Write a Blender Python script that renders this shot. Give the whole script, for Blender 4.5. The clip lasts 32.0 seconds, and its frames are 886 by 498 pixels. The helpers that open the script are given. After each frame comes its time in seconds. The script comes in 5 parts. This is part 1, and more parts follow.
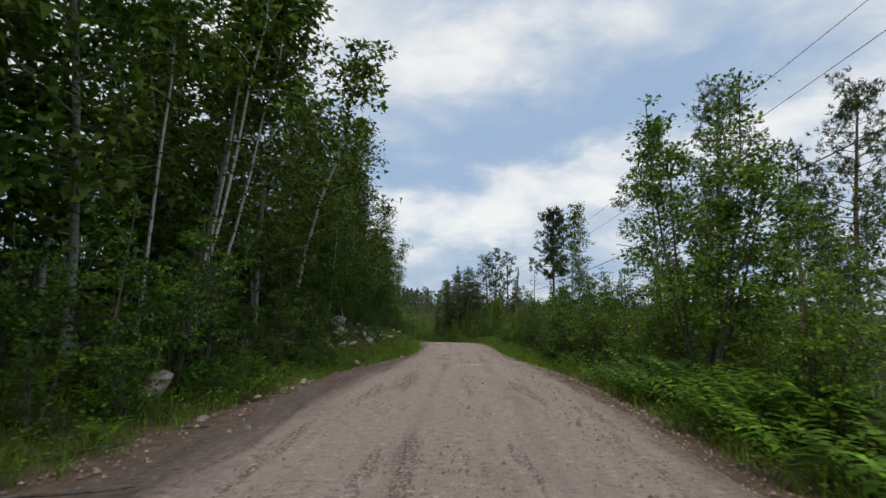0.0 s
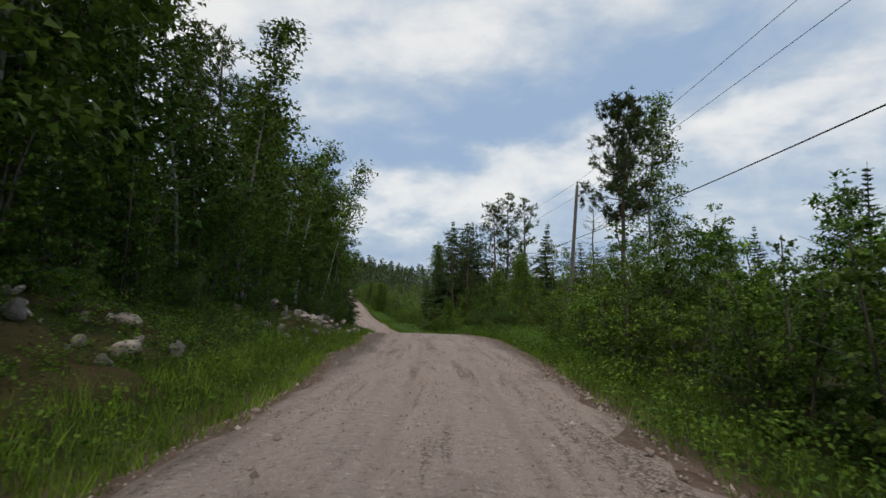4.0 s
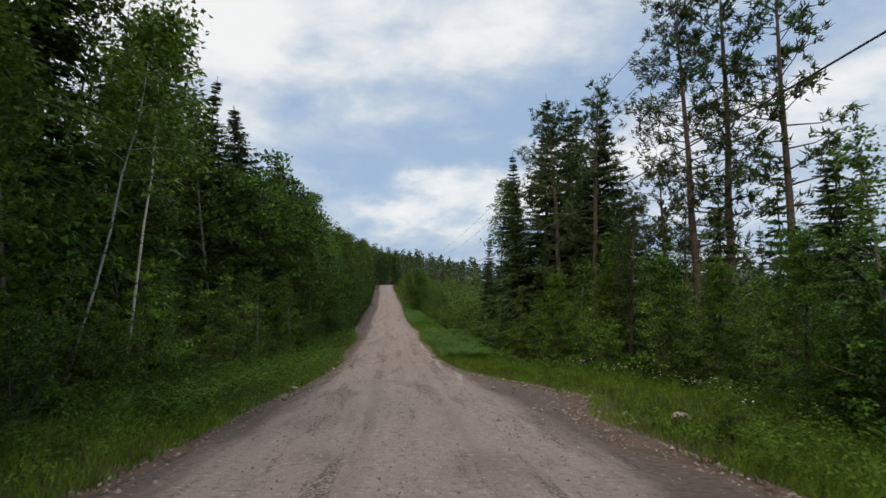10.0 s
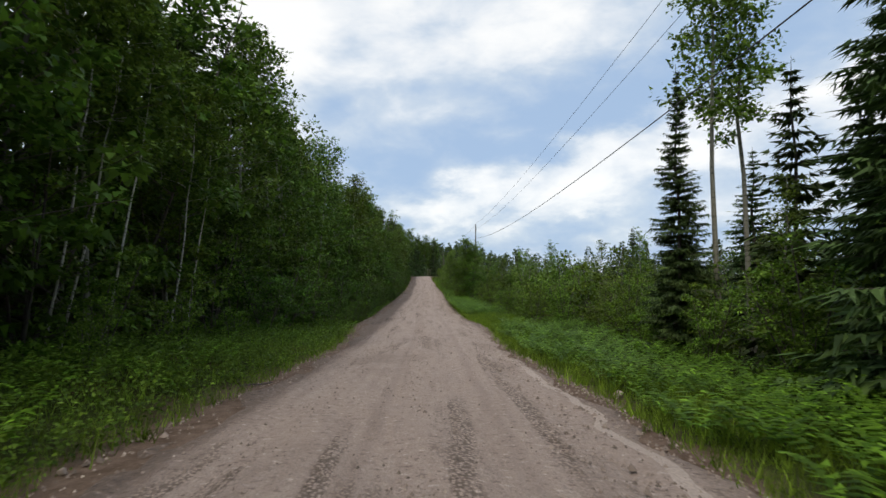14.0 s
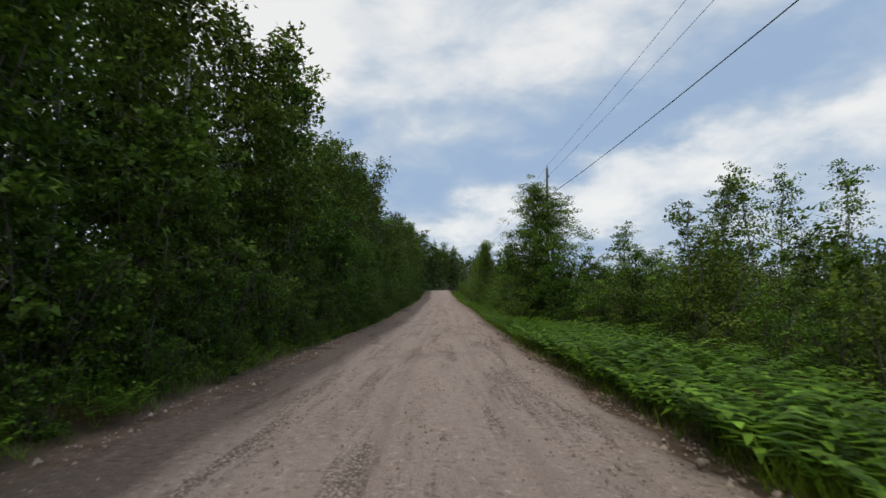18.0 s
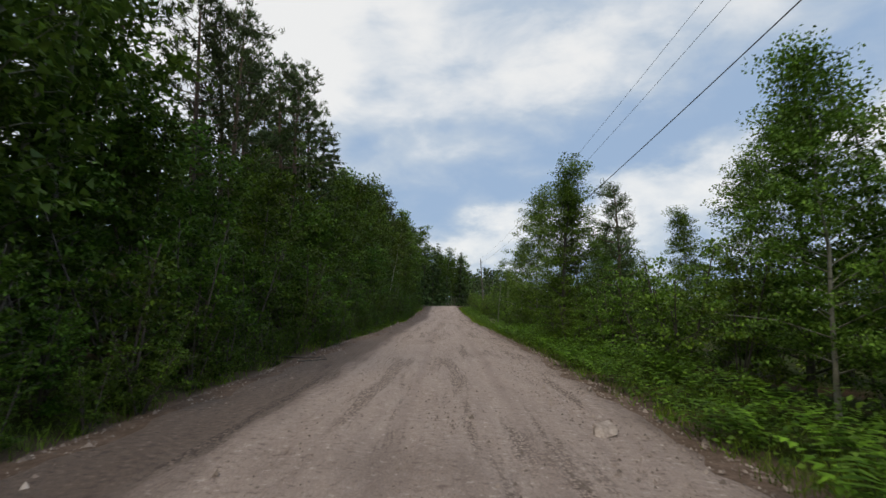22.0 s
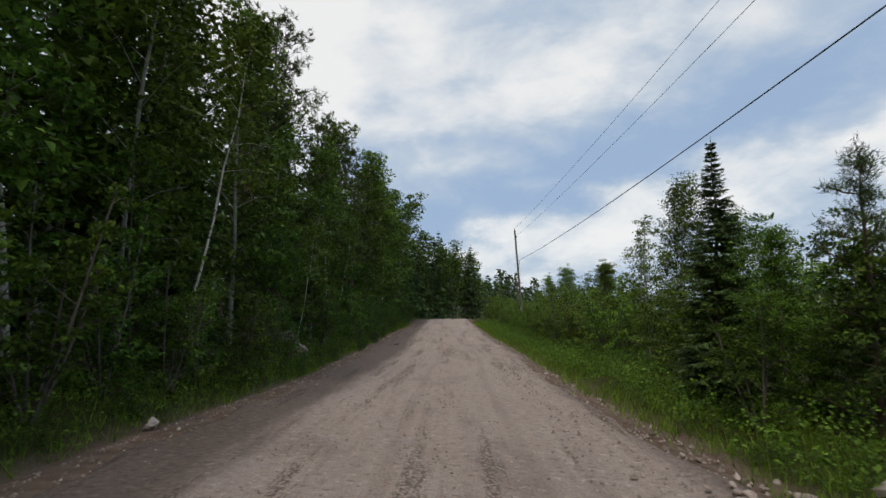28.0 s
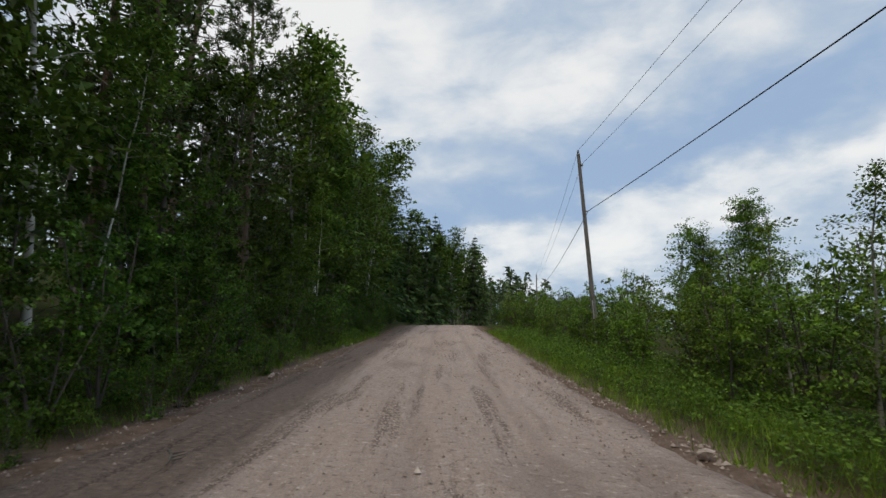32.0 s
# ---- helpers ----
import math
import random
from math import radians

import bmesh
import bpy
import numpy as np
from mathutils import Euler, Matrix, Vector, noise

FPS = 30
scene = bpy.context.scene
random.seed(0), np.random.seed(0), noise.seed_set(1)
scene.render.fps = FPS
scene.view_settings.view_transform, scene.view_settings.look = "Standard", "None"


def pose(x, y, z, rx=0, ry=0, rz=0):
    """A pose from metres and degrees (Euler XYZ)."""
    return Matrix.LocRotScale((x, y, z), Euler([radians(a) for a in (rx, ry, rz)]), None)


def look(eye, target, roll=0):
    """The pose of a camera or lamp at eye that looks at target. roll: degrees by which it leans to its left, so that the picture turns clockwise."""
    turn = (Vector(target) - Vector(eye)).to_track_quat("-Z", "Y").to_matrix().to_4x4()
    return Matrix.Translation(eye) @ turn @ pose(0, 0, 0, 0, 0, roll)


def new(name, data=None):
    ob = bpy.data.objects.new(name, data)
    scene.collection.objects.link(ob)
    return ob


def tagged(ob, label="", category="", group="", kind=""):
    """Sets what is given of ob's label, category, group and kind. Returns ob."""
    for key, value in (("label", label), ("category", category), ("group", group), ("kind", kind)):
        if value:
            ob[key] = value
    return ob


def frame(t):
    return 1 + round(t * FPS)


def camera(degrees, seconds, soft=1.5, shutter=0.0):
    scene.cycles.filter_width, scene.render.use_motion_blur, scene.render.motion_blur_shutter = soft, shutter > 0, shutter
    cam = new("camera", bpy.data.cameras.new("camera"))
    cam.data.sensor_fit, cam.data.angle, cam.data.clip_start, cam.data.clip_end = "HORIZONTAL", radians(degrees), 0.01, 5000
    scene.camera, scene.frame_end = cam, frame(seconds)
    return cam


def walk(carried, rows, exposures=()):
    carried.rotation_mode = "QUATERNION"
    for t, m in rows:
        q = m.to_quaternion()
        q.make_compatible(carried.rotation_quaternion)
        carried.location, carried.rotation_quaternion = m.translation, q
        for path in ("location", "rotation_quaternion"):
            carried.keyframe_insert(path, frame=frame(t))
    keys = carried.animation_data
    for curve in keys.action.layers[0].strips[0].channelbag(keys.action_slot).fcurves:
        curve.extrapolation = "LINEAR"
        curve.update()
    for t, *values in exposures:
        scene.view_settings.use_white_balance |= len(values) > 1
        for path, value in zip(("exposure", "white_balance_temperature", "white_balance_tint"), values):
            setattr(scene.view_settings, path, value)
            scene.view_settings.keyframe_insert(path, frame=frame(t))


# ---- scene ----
# Camera: carried along a forest gravel road, about 1.7 m over it. t, x, y, z, yaw, pitch, roll
cam = camera(77.7, 32.0, soft=1.5, shutter=0.12)
ROWS = [
    (0, 0.00, 0.00, 1.70, -0.01, 5.76, 1.04),
    (0.5, 0.21, 4.65, 1.62, -0.20, 5.87, 1.15),
    (1, 0.41, 9.26, 1.53, -0.30, 5.88, 0.97),
    (1.5, 0.61, 13.84, 1.40, -0.29, 5.70, 1.19),
    (2, 0.80, 18.33, 1.21, -0.39, 5.40, 1.10),
    (2.5, 0.98, 22.73, 0.94, -0.40, 4.77, 1.27),
    (3, 1.13, 27.10, 0.66, -0.41, 4.23, 1.44),
    (3.5, 1.23, 31.46, 0.43, -0.42, 3.71, 1.57),
    (5.5, 1.49, 48.88, -0.39, 0.38, 3.69, 0.00),
    (6, 1.52, 53.16, -0.56, 0.57, 3.87, -0.07),
    (6.5, 1.48, 57.38, -0.75, 0.84, 3.98, -0.25),
    (7, 1.37, 61.57, -0.94, 1.15, 4.29, -0.44),
    (7.5, 1.18, 65.73, -1.13, 1.48, 4.41, -0.45),
    (8, 0.92, 69.86, -1.34, 2.10, 4.41, -0.56),
    (8.5, 0.60, 73.96, -1.58, 2.80, 4.39, -0.57),
    (9, 0.19, 78.07, -1.86, 3.64, 4.17, -0.49),
    (9.5, -0.29, 82.17, -2.18, 4.48, 3.62, -0.43),
    (10, -0.84, 86.28, -2.54, 5.13, 3.41, -0.37),
    (10.5, -1.43, 90.42, -2.94, 5.71, 3.04, -0.42),
    (11, -2.07, 94.56, -3.36, 6.29, 2.65, -0.46),
    (11.5, -2.76, 98.70, -3.79, 6.94, 2.48, -0.58),
    (12, -3.51, 102.87, -4.23, 7.33, 2.51, -0.50),
    (12.5, -4.33, 107.09, -4.65, 7.97, 2.56, -0.40),
    (13, -5.17, 111.38, -5.06, 8.48, 2.50, -0.38),
    (13.5, -6.03, 115.73, -5.43, 8.87, 2.72, -0.66),
    (14, -6.90, 120.11, -5.77, 9.16, 3.26, -0.75),
    (14.5, -7.80, 124.52, -6.09, 9.47, 3.37, -0.75),
    (16.5, -12.08, 148.09, -6.74, 10.64, 4.39, -0.37),
    (17, -13.27, 153.98, -6.85, 10.85, 4.69, -0.47),
    (17.5, -14.47, 159.87, -6.96, 10.98, 5.06, -0.38),
    (18, -15.67, 165.74, -7.04, 11.01, 5.24, -0.38),
    (18.5, -16.87, 171.56, -7.10, 11.26, 5.51, -0.39),
    (19, -18.05, 177.30, -7.14, 11.40, 5.69, -0.20),
    (19.5, -19.19, 182.93, -7.14, 11.53, 5.89, 0.11),
    (20, -20.27, 188.46, -7.13, 11.43, 6.19, 0.12),
    (20.5, -21.27, 193.92, -7.11, 11.58, 6.26, 0.34),
    (21, -22.21, 199.22, -7.08, 11.51, 6.63, 0.36),
    (21.5, -23.14, 204.31, -7.02, 11.57, 6.92, 0.36),
    (22, -24.04, 209.22, -6.94, 11.54, 7.11, 0.36),
    (22.5, -24.90, 213.97, -6.84, 11.60, 7.40, 0.26),
    (23, -25.75, 218.55, -6.73, 11.58, 7.61, 0.27),
    (23.5, -26.62, 222.97, -6.63, 11.49, 7.71, 0.15),
    (24, -27.46, 227.24, -6.54, 11.60, 7.90, 0.04),
    (24.5, -28.28, 231.37, -6.45, 12.00, 8.10, 0.14),
    (25, -29.10, 235.40, -6.36, 11.99, 8.20, -0.06),
    (25.5, -29.94, 239.37, -6.27, 11.99, 8.40, -0.06),
    (27.5, -33.07, 254.63, -5.98, 11.93, 8.56, -0.25),
    (28, -33.81, 258.27, -5.93, 12.03, 8.46, -0.26),
    (28.5, -34.53, 261.90, -5.89, 12.12, 8.43, -0.35),
    (29, -35.25, 265.49, -5.85, 12.20, 8.40, -0.22),
    (29.5, -35.96, 269.00, -5.79, 12.19, 8.30, -0.09),
    (30, -36.65, 272.43, -5.73, 12.09, 8.50, 0.15),
    (30.5, -37.33, 275.79, -5.64, 12.09, 8.52, 0.28),
    (31, -38.00, 279.13, -5.54, 11.98, 8.64, 0.51),
    (31.5, -38.67, 282.47, -5.42, 11.98, 8.85, 0.51),
    (32, -39.34, 285.81, -5.30, 11.87, 9.07, 0.52),
]
# brighter where dark trees stand close on both sides
EXPOSURES = [(0.0, 0.15), (3.0, 0.05), (6.0, 0.1), (8.0, 0.0), (9.5, 0.1), (11.0, 0.32), (12.0, 0.45), (13.0, 0.44), (14.0, 0.34), (17.0, 0.1), (32.0, 0.1)]
walk(cam, [(t, pose(x, y, z, 90 + p, -r, w)) for t, x, y, z, w, p, r in ROWS], [(t, e, 6900, 9) for t, e in EXPOSURES])

# ---- sky and sun: a bright, broken overcast ----
world = bpy.data.worlds.new("sky")
scene.world = world
world.use_nodes = True
wn, wl = world.node_tree.nodes, world.node_tree.links
wn.clear()
SUN_EL, SUN_AZ = radians(54), radians(188)


def wnode(kind, **kw):
    n = wn.new(kind)
    for k, v in kw.items():
        if k in n.inputs:
            n.inputs[k].default_value = v
    return n


def wmath(op, a, b=None):
    n = wn.new("ShaderNodeMath")
    n.operation = op
    for i, v in enumerate((a, b)):
        if v is None:
            continue
        if isinstance(v, (int, float)):
            n.inputs[i].default_value = v
        else:
            wl.new(v, n.inputs[i])
    return n.outputs[0]


air = wn.new("ShaderNodeTexSky")
air.sky_type, air.sun_disc, air.sun_elevation, air.sun_rotation = "NISHITA", False, SUN_EL, SUN_AZ
air.air_density, air.dust_density, air.ozone_density = 1.0, 1.5, 1.5
tc = wn.new("ShaderNodeTexCoord")
sep = wn.new("ShaderNodeSeparateXYZ")
wl.new(tc.outputs["Generated"], sep.inputs[0])
flat = wmath("ADD", wmath("MAXIMUM", sep.outputs[2], 0.0), 0.16)
comb = wn.new("ShaderNodeCombineXYZ")
wl.new(wmath("DIVIDE", sep.outputs[0], flat), comb.inputs[0])
wl.new(wmath("DIVIDE", sep.outputs[1], flat), comb.inputs[1])
comb.inputs[2].default_value = 3.7
big = wnode("ShaderNodeTexNoise", Scale=1.15, Detail=7.0, Roughness=0.52, Distortion=0.35)
fine = wnode("ShaderNodeTexNoise", Scale=6.5, Detail=8.0, Roughness=0.55, Distortion=0.3)
wl.new(comb.outputs[0], big.inputs["Vector"])
tall = wmath("ADD", wmath("MAXIMUM", sep.outputs[2], 0.0), 0.55)
puff = wn.new("ShaderNodeCombineXYZ")
wl.new(wmath("DIVIDE", sep.outputs[0], tall), puff.inputs[0])
wl.new(wmath("DIVIDE", sep.outputs[1], tall), puff.inputs[1])
wl.new(wmath("MULTIPLY", sep.outputs[2], 1.6), puff.inputs[2])
wl.new(puff.outputs[0], fine.inputs["Vector"])
# clouds and clearings over the road: azimuth, elevation, half-length, half-width, tilt (degrees), weight
CLOUDS = [(-27.8, 26.7, 6.5, 7.1, 0, 0.75),
          (-36.8, 26.3, 11.8, 9.4, 0, 0.7),
          (-15.0, 27.1, 3.6, 5.0, 0, 0.55),
          (1.2, 23.7, 5.6, 2.5, 12, 0.6),
          (6.3, 27.7, 5.9, 1.6, 20, 0.4),
          (18.9, 13.3, 19.4, 2.4, 14, 0.62),
          (1.7, 11.1, 13.5, 1.5, 20, 0.35),
          (-8.2, 9.1, 5.9, 1.6, 18, 0.5),
          (4.4, 7.6, 4.4, 1.2, 5, 0.45),
          (-8.7, 23.5, 4.1, 6.5, 10, 0.2),
          (-5.2, 14.0, 11.2, 2.9, 15, -0.45),
          (16.0, 20.5, 12.4, 3.6, 22, -0.6),
          (10.2, 17.0, 13.5, 1.8, 18, -0.35),
          (-20.1, 19.5, 3.2, 7.1, 10, -0.32),
          (25.6, 19.5, 9.4, 3.5, 15, -0.35),
          (-5.5, 28.7, 3.5, 3.5, 0, -0.12),
          (9.6, 3.2, 24.7, 2.1, 0, -0.22),
          (36.5, 16.7, 8.8, 2.5, 12, 0.45),
          (25.5, 25.1, 2.6, 1.5, 0, 0.3),
          (-4.7, 3.5, 11.8, 2.4, 0, -0.25),
          (2.7, 39.7, 52.9, 9.4, 0, 0.25)]
way_az = wmath("MULTIPLY", wmath("ARCTAN2", sep.outputs[0], sep.outputs[1]), 180 / math.pi)
way_el = wmath("MULTIPLY", wmath("ARCSINE", sep.outputs[2]), 180 / math.pi)
ragged = wnode("ShaderNodeTexNoise", Scale=5.0, Detail=6.0, Roughness=0.6)
wl.new(puff.outputs[0], ragged.inputs["Vector"])
tatter = wn.new("ShaderNodeSeparateColor")
wl.new(ragged.outputs["Color"], tatter.inputs[0])
angles = wn.new("ShaderNodeCombineXYZ")
wl.new(wmath("ADD", way_az, wmath("MULTIPLY", wmath("SUBTRACT", tatter.outputs[0], 0.5), 13.0)), angles.inputs[0])
wl.new(wmath("ADD", way_el, wmath("MULTIPLY", wmath("SUBTRACT", tatter.outputs[1], 0.5), 9.0)), angles.inputs[1])
cover = wmath("ADD", wmath("MULTIPLY", big.outputs[0], 0.36), wmath("MULTIPLY", fine.outputs[0], 0.64))
cover = wmath("MULTIPLY", wmath("SUBTRACT", cover, 0.5), 2.6)
for c_az, c_el, c_a, c_b, c_tilt, c_w in CLOUDS:
    local = wn.new("ShaderNodeMapping")
    local.vector_type = "TEXTURE"
    local.inputs["Location"].default_value = (c_az, c_el, 0)
    local.inputs["Rotation"].default_value = (0, 0, radians(c_tilt))
    local.inputs["Scale"].default_value = (c_a, c_b, 1)
    wl.new(angles.outputs[0], local.inputs[0])
    dist = wn.new("ShaderNodeVectorMath")
    dist.operation = "DOT_PRODUCT"
    wl.new(local.outputs[0], dist.inputs[0])
    wl.new(local.outputs[0], dist.inputs[1])
    cover = wmath("ADD", cover, wmath("MULTIPLY", wmath("EXPONENT", wmath("MULTIPLY", dist.outputs["Value"], -0.8)), c_w * 0.8))
mask = wn.new("ShaderNodeMapRange")
mask.interpolation_type = "SMOOTHSTEP"
mask.inputs["From Min"].default_value, mask.inputs["From Max"].default_value = -0.6, 0.8
wl.new(cover, mask.inputs["Value"])
tone = wn.new("ShaderNodeValToRGB")
tone.color_ramp.elements[0].position, tone.color_ramp.elements[0].color = 0.0, (3.2, 4.55, 6.8, 1)
tone.color_ramp.elements[1].position, tone.color_ramp.elements[1].color = 1.0, (8.7, 8.95, 9.35, 1)
mid = tone.color_ramp.elements.new(0.45)
mid.color = (5.0, 6.0, 7.45, 1)
wl.new(mask.outputs[0], tone.inputs[0])
veil = wn.new("ShaderNodeMix")
veil.data_type = "RGBA"
veil.inputs["Factor"].default_value = 0.88
wl.new(air.outputs[0], veil.inputs["A"])
wl.new(tone.outputs[0], veil.inputs["B"])
bg = wn.new("ShaderNodeBackground")
bg.inputs["Strength"].default_value = 0.098
wl.new(veil.outputs["Result"], bg.inputs["Color"])
wout = wn.new("ShaderNodeOutputWorld")
wl.new(bg.outputs[0], wout.inputs["Surface"])

sun = new("sun", bpy.data.lights.new("sun", "SUN"))
sun.data.energy, sun.data.angle, sun.data.color = 1.38, radians(24), (1.0, 0.90, 0.76)
sun.matrix_basis = look((40 * math.sin(SUN_AZ), 40 * math.cos(SUN_AZ), 40 * math.tan(SUN_EL)), (0, 0, 0))


# ---- materials ----
def material(name, rough=0.8):
    m = bpy.data.materials.new(name)
    m.use_nodes = True
    b = m.node_tree.nodes["Principled BSDF"]
    b.inputs["Roughness"].default_value = rough
    return m, m.node_tree.nodes, m.node_tree.links, b


def ramp(nodes, links, source, stops):
    r = nodes.new("ShaderNodeValToRGB")
    e = r.color_ramp.elements
    e[0].position, e[0].color = stops[0][0], (*stops[0][1], 1)
    e[1].position, e[1].color = stops[-1][0], (*stops[-1][1], 1)
    for p, c in stops[1:-1]:
        e.new(p).color = (*c, 1)
    links.new(source, r.inputs[0])
    return r.outputs[0]


def noise_of(nodes, links, coords, scale, detail=4.0, rough=0.55, stretch=None):
    n = nodes.new("ShaderNodeTexNoise")
    n.inputs["Scale"].default_value, n.inputs["Detail"].default_value, n.inputs["Roughness"].default_value = scale, detail, rough
    if stretch:
        mp = nodes.new("ShaderNodeMapping")
        mp.inputs["Scale"].default_value = stretch
        links.new(coords, mp.inputs[0])
        coords = mp.outputs[0]
    links.new(coords, n.inputs["Vector"])
    return n.outputs[0]


def mix(nodes, links, a, b, fac, mode="MIX"):
    m = nodes.new("ShaderNodeMix")
    m.data_type, m.blend_type = "RGBA", mode
    for k, v in (("A", a), ("B", b), ("Factor", fac)):
        sock = m.inputs[k] if k != "Factor" else m.inputs[0]
        if isinstance(v, (int, float)):
            sock.default_value = v
        elif isinstance(v, tuple):
            sock.default_value = (*v, 1)
        else:
            links.new(v, sock)
    return m.outputs["Result"]


def bump(nodes, links, b, height, strength, dist):
    n = nodes.new("ShaderNodeBump")
    n.inputs["Strength"].default_value, n.inputs["Distance"].default_value = strength, dist
    links.new(height, n.inputs["Height"])
    links.new(n.outputs[0], b.inputs["Normal"])


def leaf_material(name, dark, light, rough=0.5, through_light=0.34):
    """Foliage: every leaf its own tone, every plant a slight shift, some light let through."""
    m, n, l, b = material(name, rough)
    geo, info = n.new("ShaderNodeNewGeometry"), n.new("ShaderNodeObjectInfo")
    col = ramp(n, l, geo.outputs["Random Per Island"], [(0.0, dark), (0.7, light), (0.9, tuple(min(1, c * 1.25) for c in light)), (1.0, tuple(min(1, c * 1.7) for c in light))])
    hsv = n.new("ShaderNodeHueSaturation")
    mr = n.new("ShaderNodeMapRange")
    mr.inputs["To Min"].default_value, mr.inputs["To Max"].default_value = 0.75, 1.3
    l.new(info.outputs["Random"], mr.inputs["Value"])
    l.new(mr.outputs[0], hsv.inputs["Value"])
    mh = n.new("ShaderNodeMapRange")
    mh.inputs["To Min"].default_value, mh.inputs["To Max"].default_value = 0.492, 0.522
    l.new(info.outputs["Random"], mh.inputs["Value"])
    l.new(mh.outputs[0], hsv.inputs["Hue"])
    # paler new growth, plus lit and shaded sprays put into the colour
    where = n.new("ShaderNodeTexCoord")
    spray = noise_of(n, l, where.outputs["Object"], 1.7, 2.0, 0.5)
    spray_tone = n.new("ShaderNodeMapRange")
    spray_tone.inputs["From Min"].default_value, spray_tone.inputs["From Max"].default_value = 0.34, 0.66
    spray_tone.inputs["To Min"].default_value, spray_tone.inputs["To Max"].default_value = 0.58, 1.5
    l.new(spray, spray_tone.inputs["Value"])
    col = mix(n, l, col, spray_tone.outputs[0], 1.0, "MULTIPLY")
    l.new(col, hsv.inputs["Color"])
    l.new(hsv.outputs[0], b.inputs["Base Color"])
    b.inputs["Specular IOR Level"].default_value = 0.16
    tr = n.new("ShaderNodeBsdfTranslucent")
    l.new(hsv.outputs[0], tr.inputs["Color"])
    ms = n.new("ShaderNodeMixShader")
    ms.inputs[0].default_value = through_light
    l.new(b.outputs[0], ms.inputs[1])
    l.new(tr.outputs[0], ms.inputs[2])
    l.new(ms.outputs[0], n["Material Output"].inputs["Surface"])
    return m


def bark_material(name, base, dark, band=False):
    m, n, l, b = material(name, 0.9)
    tcn = n.new("ShaderNodeTexCoord")
    if band:
        s = noise_of(n, l, tcn.outputs["Object"], 1.0, 5, 0.6, (3, 3, 9))
        col = ramp(n, l, s, [(0.36, dark), (0.44, base), (1.0, tuple(min(1, c * 1.1) for c in base))])
    else:
        s = noise_of(n, l, tcn.outputs["Object"], 1.0, 5, 0.6, (14, 14, 3))
        col = ramp(n, l, s, [(0.3, dark), (0.65, base)])
    l.new(col, b.inputs["Base Color"])
    bump(n, l, b, s, 0.6, 0.02)
    return m


LEAF_ASPEN = leaf_material("aspen_leaf", (0.042, 0.078, 0.012), (0.100, 0.152, 0.022))
LEAF_BIRCH = leaf_material("birch_leaf", (0.054, 0.096, 0.013), (0.122, 0.182, 0.026))
LEAF_SHRUB = leaf_material("alder_leaf", (0.060, 0.108, 0.013), (0.138, 0.205, 0.026))
LEAF_DARK = leaf_material("maple_leaf", (0.027, 0.056, 0.008), (0.088, 0.150, 0.019))
NEEDLE = leaf_material("spruce_needle", (0.030, 0.054, 0.017), (0.074, 0.114, 0.034), 0.7, 0.1)
NEEDLE_PINE = leaf_material("pine_needle", (0.032, 0.052, 0.017), (0.074, 0.104, 0.034), 0.7, 0.1)
FERN = leaf_material("bracken_frond", (0.066, 0.135, 0.011), (0.150, 0.262, 0.024), 0.55, 0.42)
GRASS = leaf_material("grass_blade", (0.082, 0.150, 0.014), (0.190, 0.300, 0.034), 0.55, 0.4)
HERB = leaf_material("herb_leaf", (0.050, 0.105, 0.012), (0.128, 0.218, 0.028), 0.55, 0.4)
FLOWER = material("white_petal", 0.7)[0]
FLOWER.node_tree.nodes["Principled BSDF"].inputs["Base Color"].default_value = (0.7, 0.7, 0.62, 1)
BARK = bark_material("grey_bark", (0.13, 0.115, 0.10), (0.045, 0.04, 0.035))
BARK_PALE = bark_material("aspen_bark", (0.22, 0.22, 0.18), (0.08, 0.08, 0.07), True)
BARK_WHITE = bark_material("birch_bark", (0.46, 0.45, 0.40), (0.07, 0.065, 0.06), True)
BARK_PINE = bark_material("pine_bark", (0.16, 0.105, 0.075), (0.05, 0.04, 0.035))
PALE_WOOD = bark_material("bleached_wood", (0.70, 0.66, 0.60), (0.42, 0.38, 0.33))
POLE_WOOD = bark_material("weathered_pole_wood", (0.16, 0.145, 0.13), (0.07, 0.062, 0.055))


def stone_material(name, a, c, scale):
    m, n, l, b = material(name, 0.85)
    tcn, info = n.new("ShaderNodeTexCoord"), n.new("ShaderNodeObjectInfo")
    s = noise_of(n, l, tcn.outputs["Object"], scale, 6, 0.65)
    col = ramp(n, l, s, [(0.3, a), (0.7, c)])
    hsv = n.new("ShaderNodeHueSaturation")
    mr = n.new("ShaderNodeMapRange")
    mr.inputs["To Min"].default_value, mr.inputs["To Max"].default_value = 0.65, 1.25
    l.new(info.outputs["Random"], mr.inputs["Value"])
    l.new(mr.outputs[0], hsv.inputs["Value"])
    l.new(col, hsv.inputs["Color"])
    l.new(hsv.outputs[0], b.inputs["Base Color"])
    bump(n, l, b, s, 0.7, 0.05)
    return m


ROCK = stone_material("granite", (0.20, 0.155, 0.13), (0.56, 0.47, 0.41), 4.0)
ROCK_MOSS = stone_material("dark_granite", (0.07, 0.07, 0.06), (0.20, 0.18, 0.16), 2.5)


def gravel_material():
    m, n, l, b = material("loose_stone", 0.9)
    geo = n.new("ShaderNodeNewGeometry")
    l.new(ramp(n, l, geo.outputs["Random Per Island"], [(0.0, (0.12, 0.092, 0.075)), (0.6, (0.27, 0.21, 0.175)), (0.93, (0.36, 0.29, 0.245)), (1.0, (0.52, 0.44, 0.385))]), b.inputs["Base Color"])
    return m


GRAVEL = gravel_material()
GRAVEL_STONE = ROCK


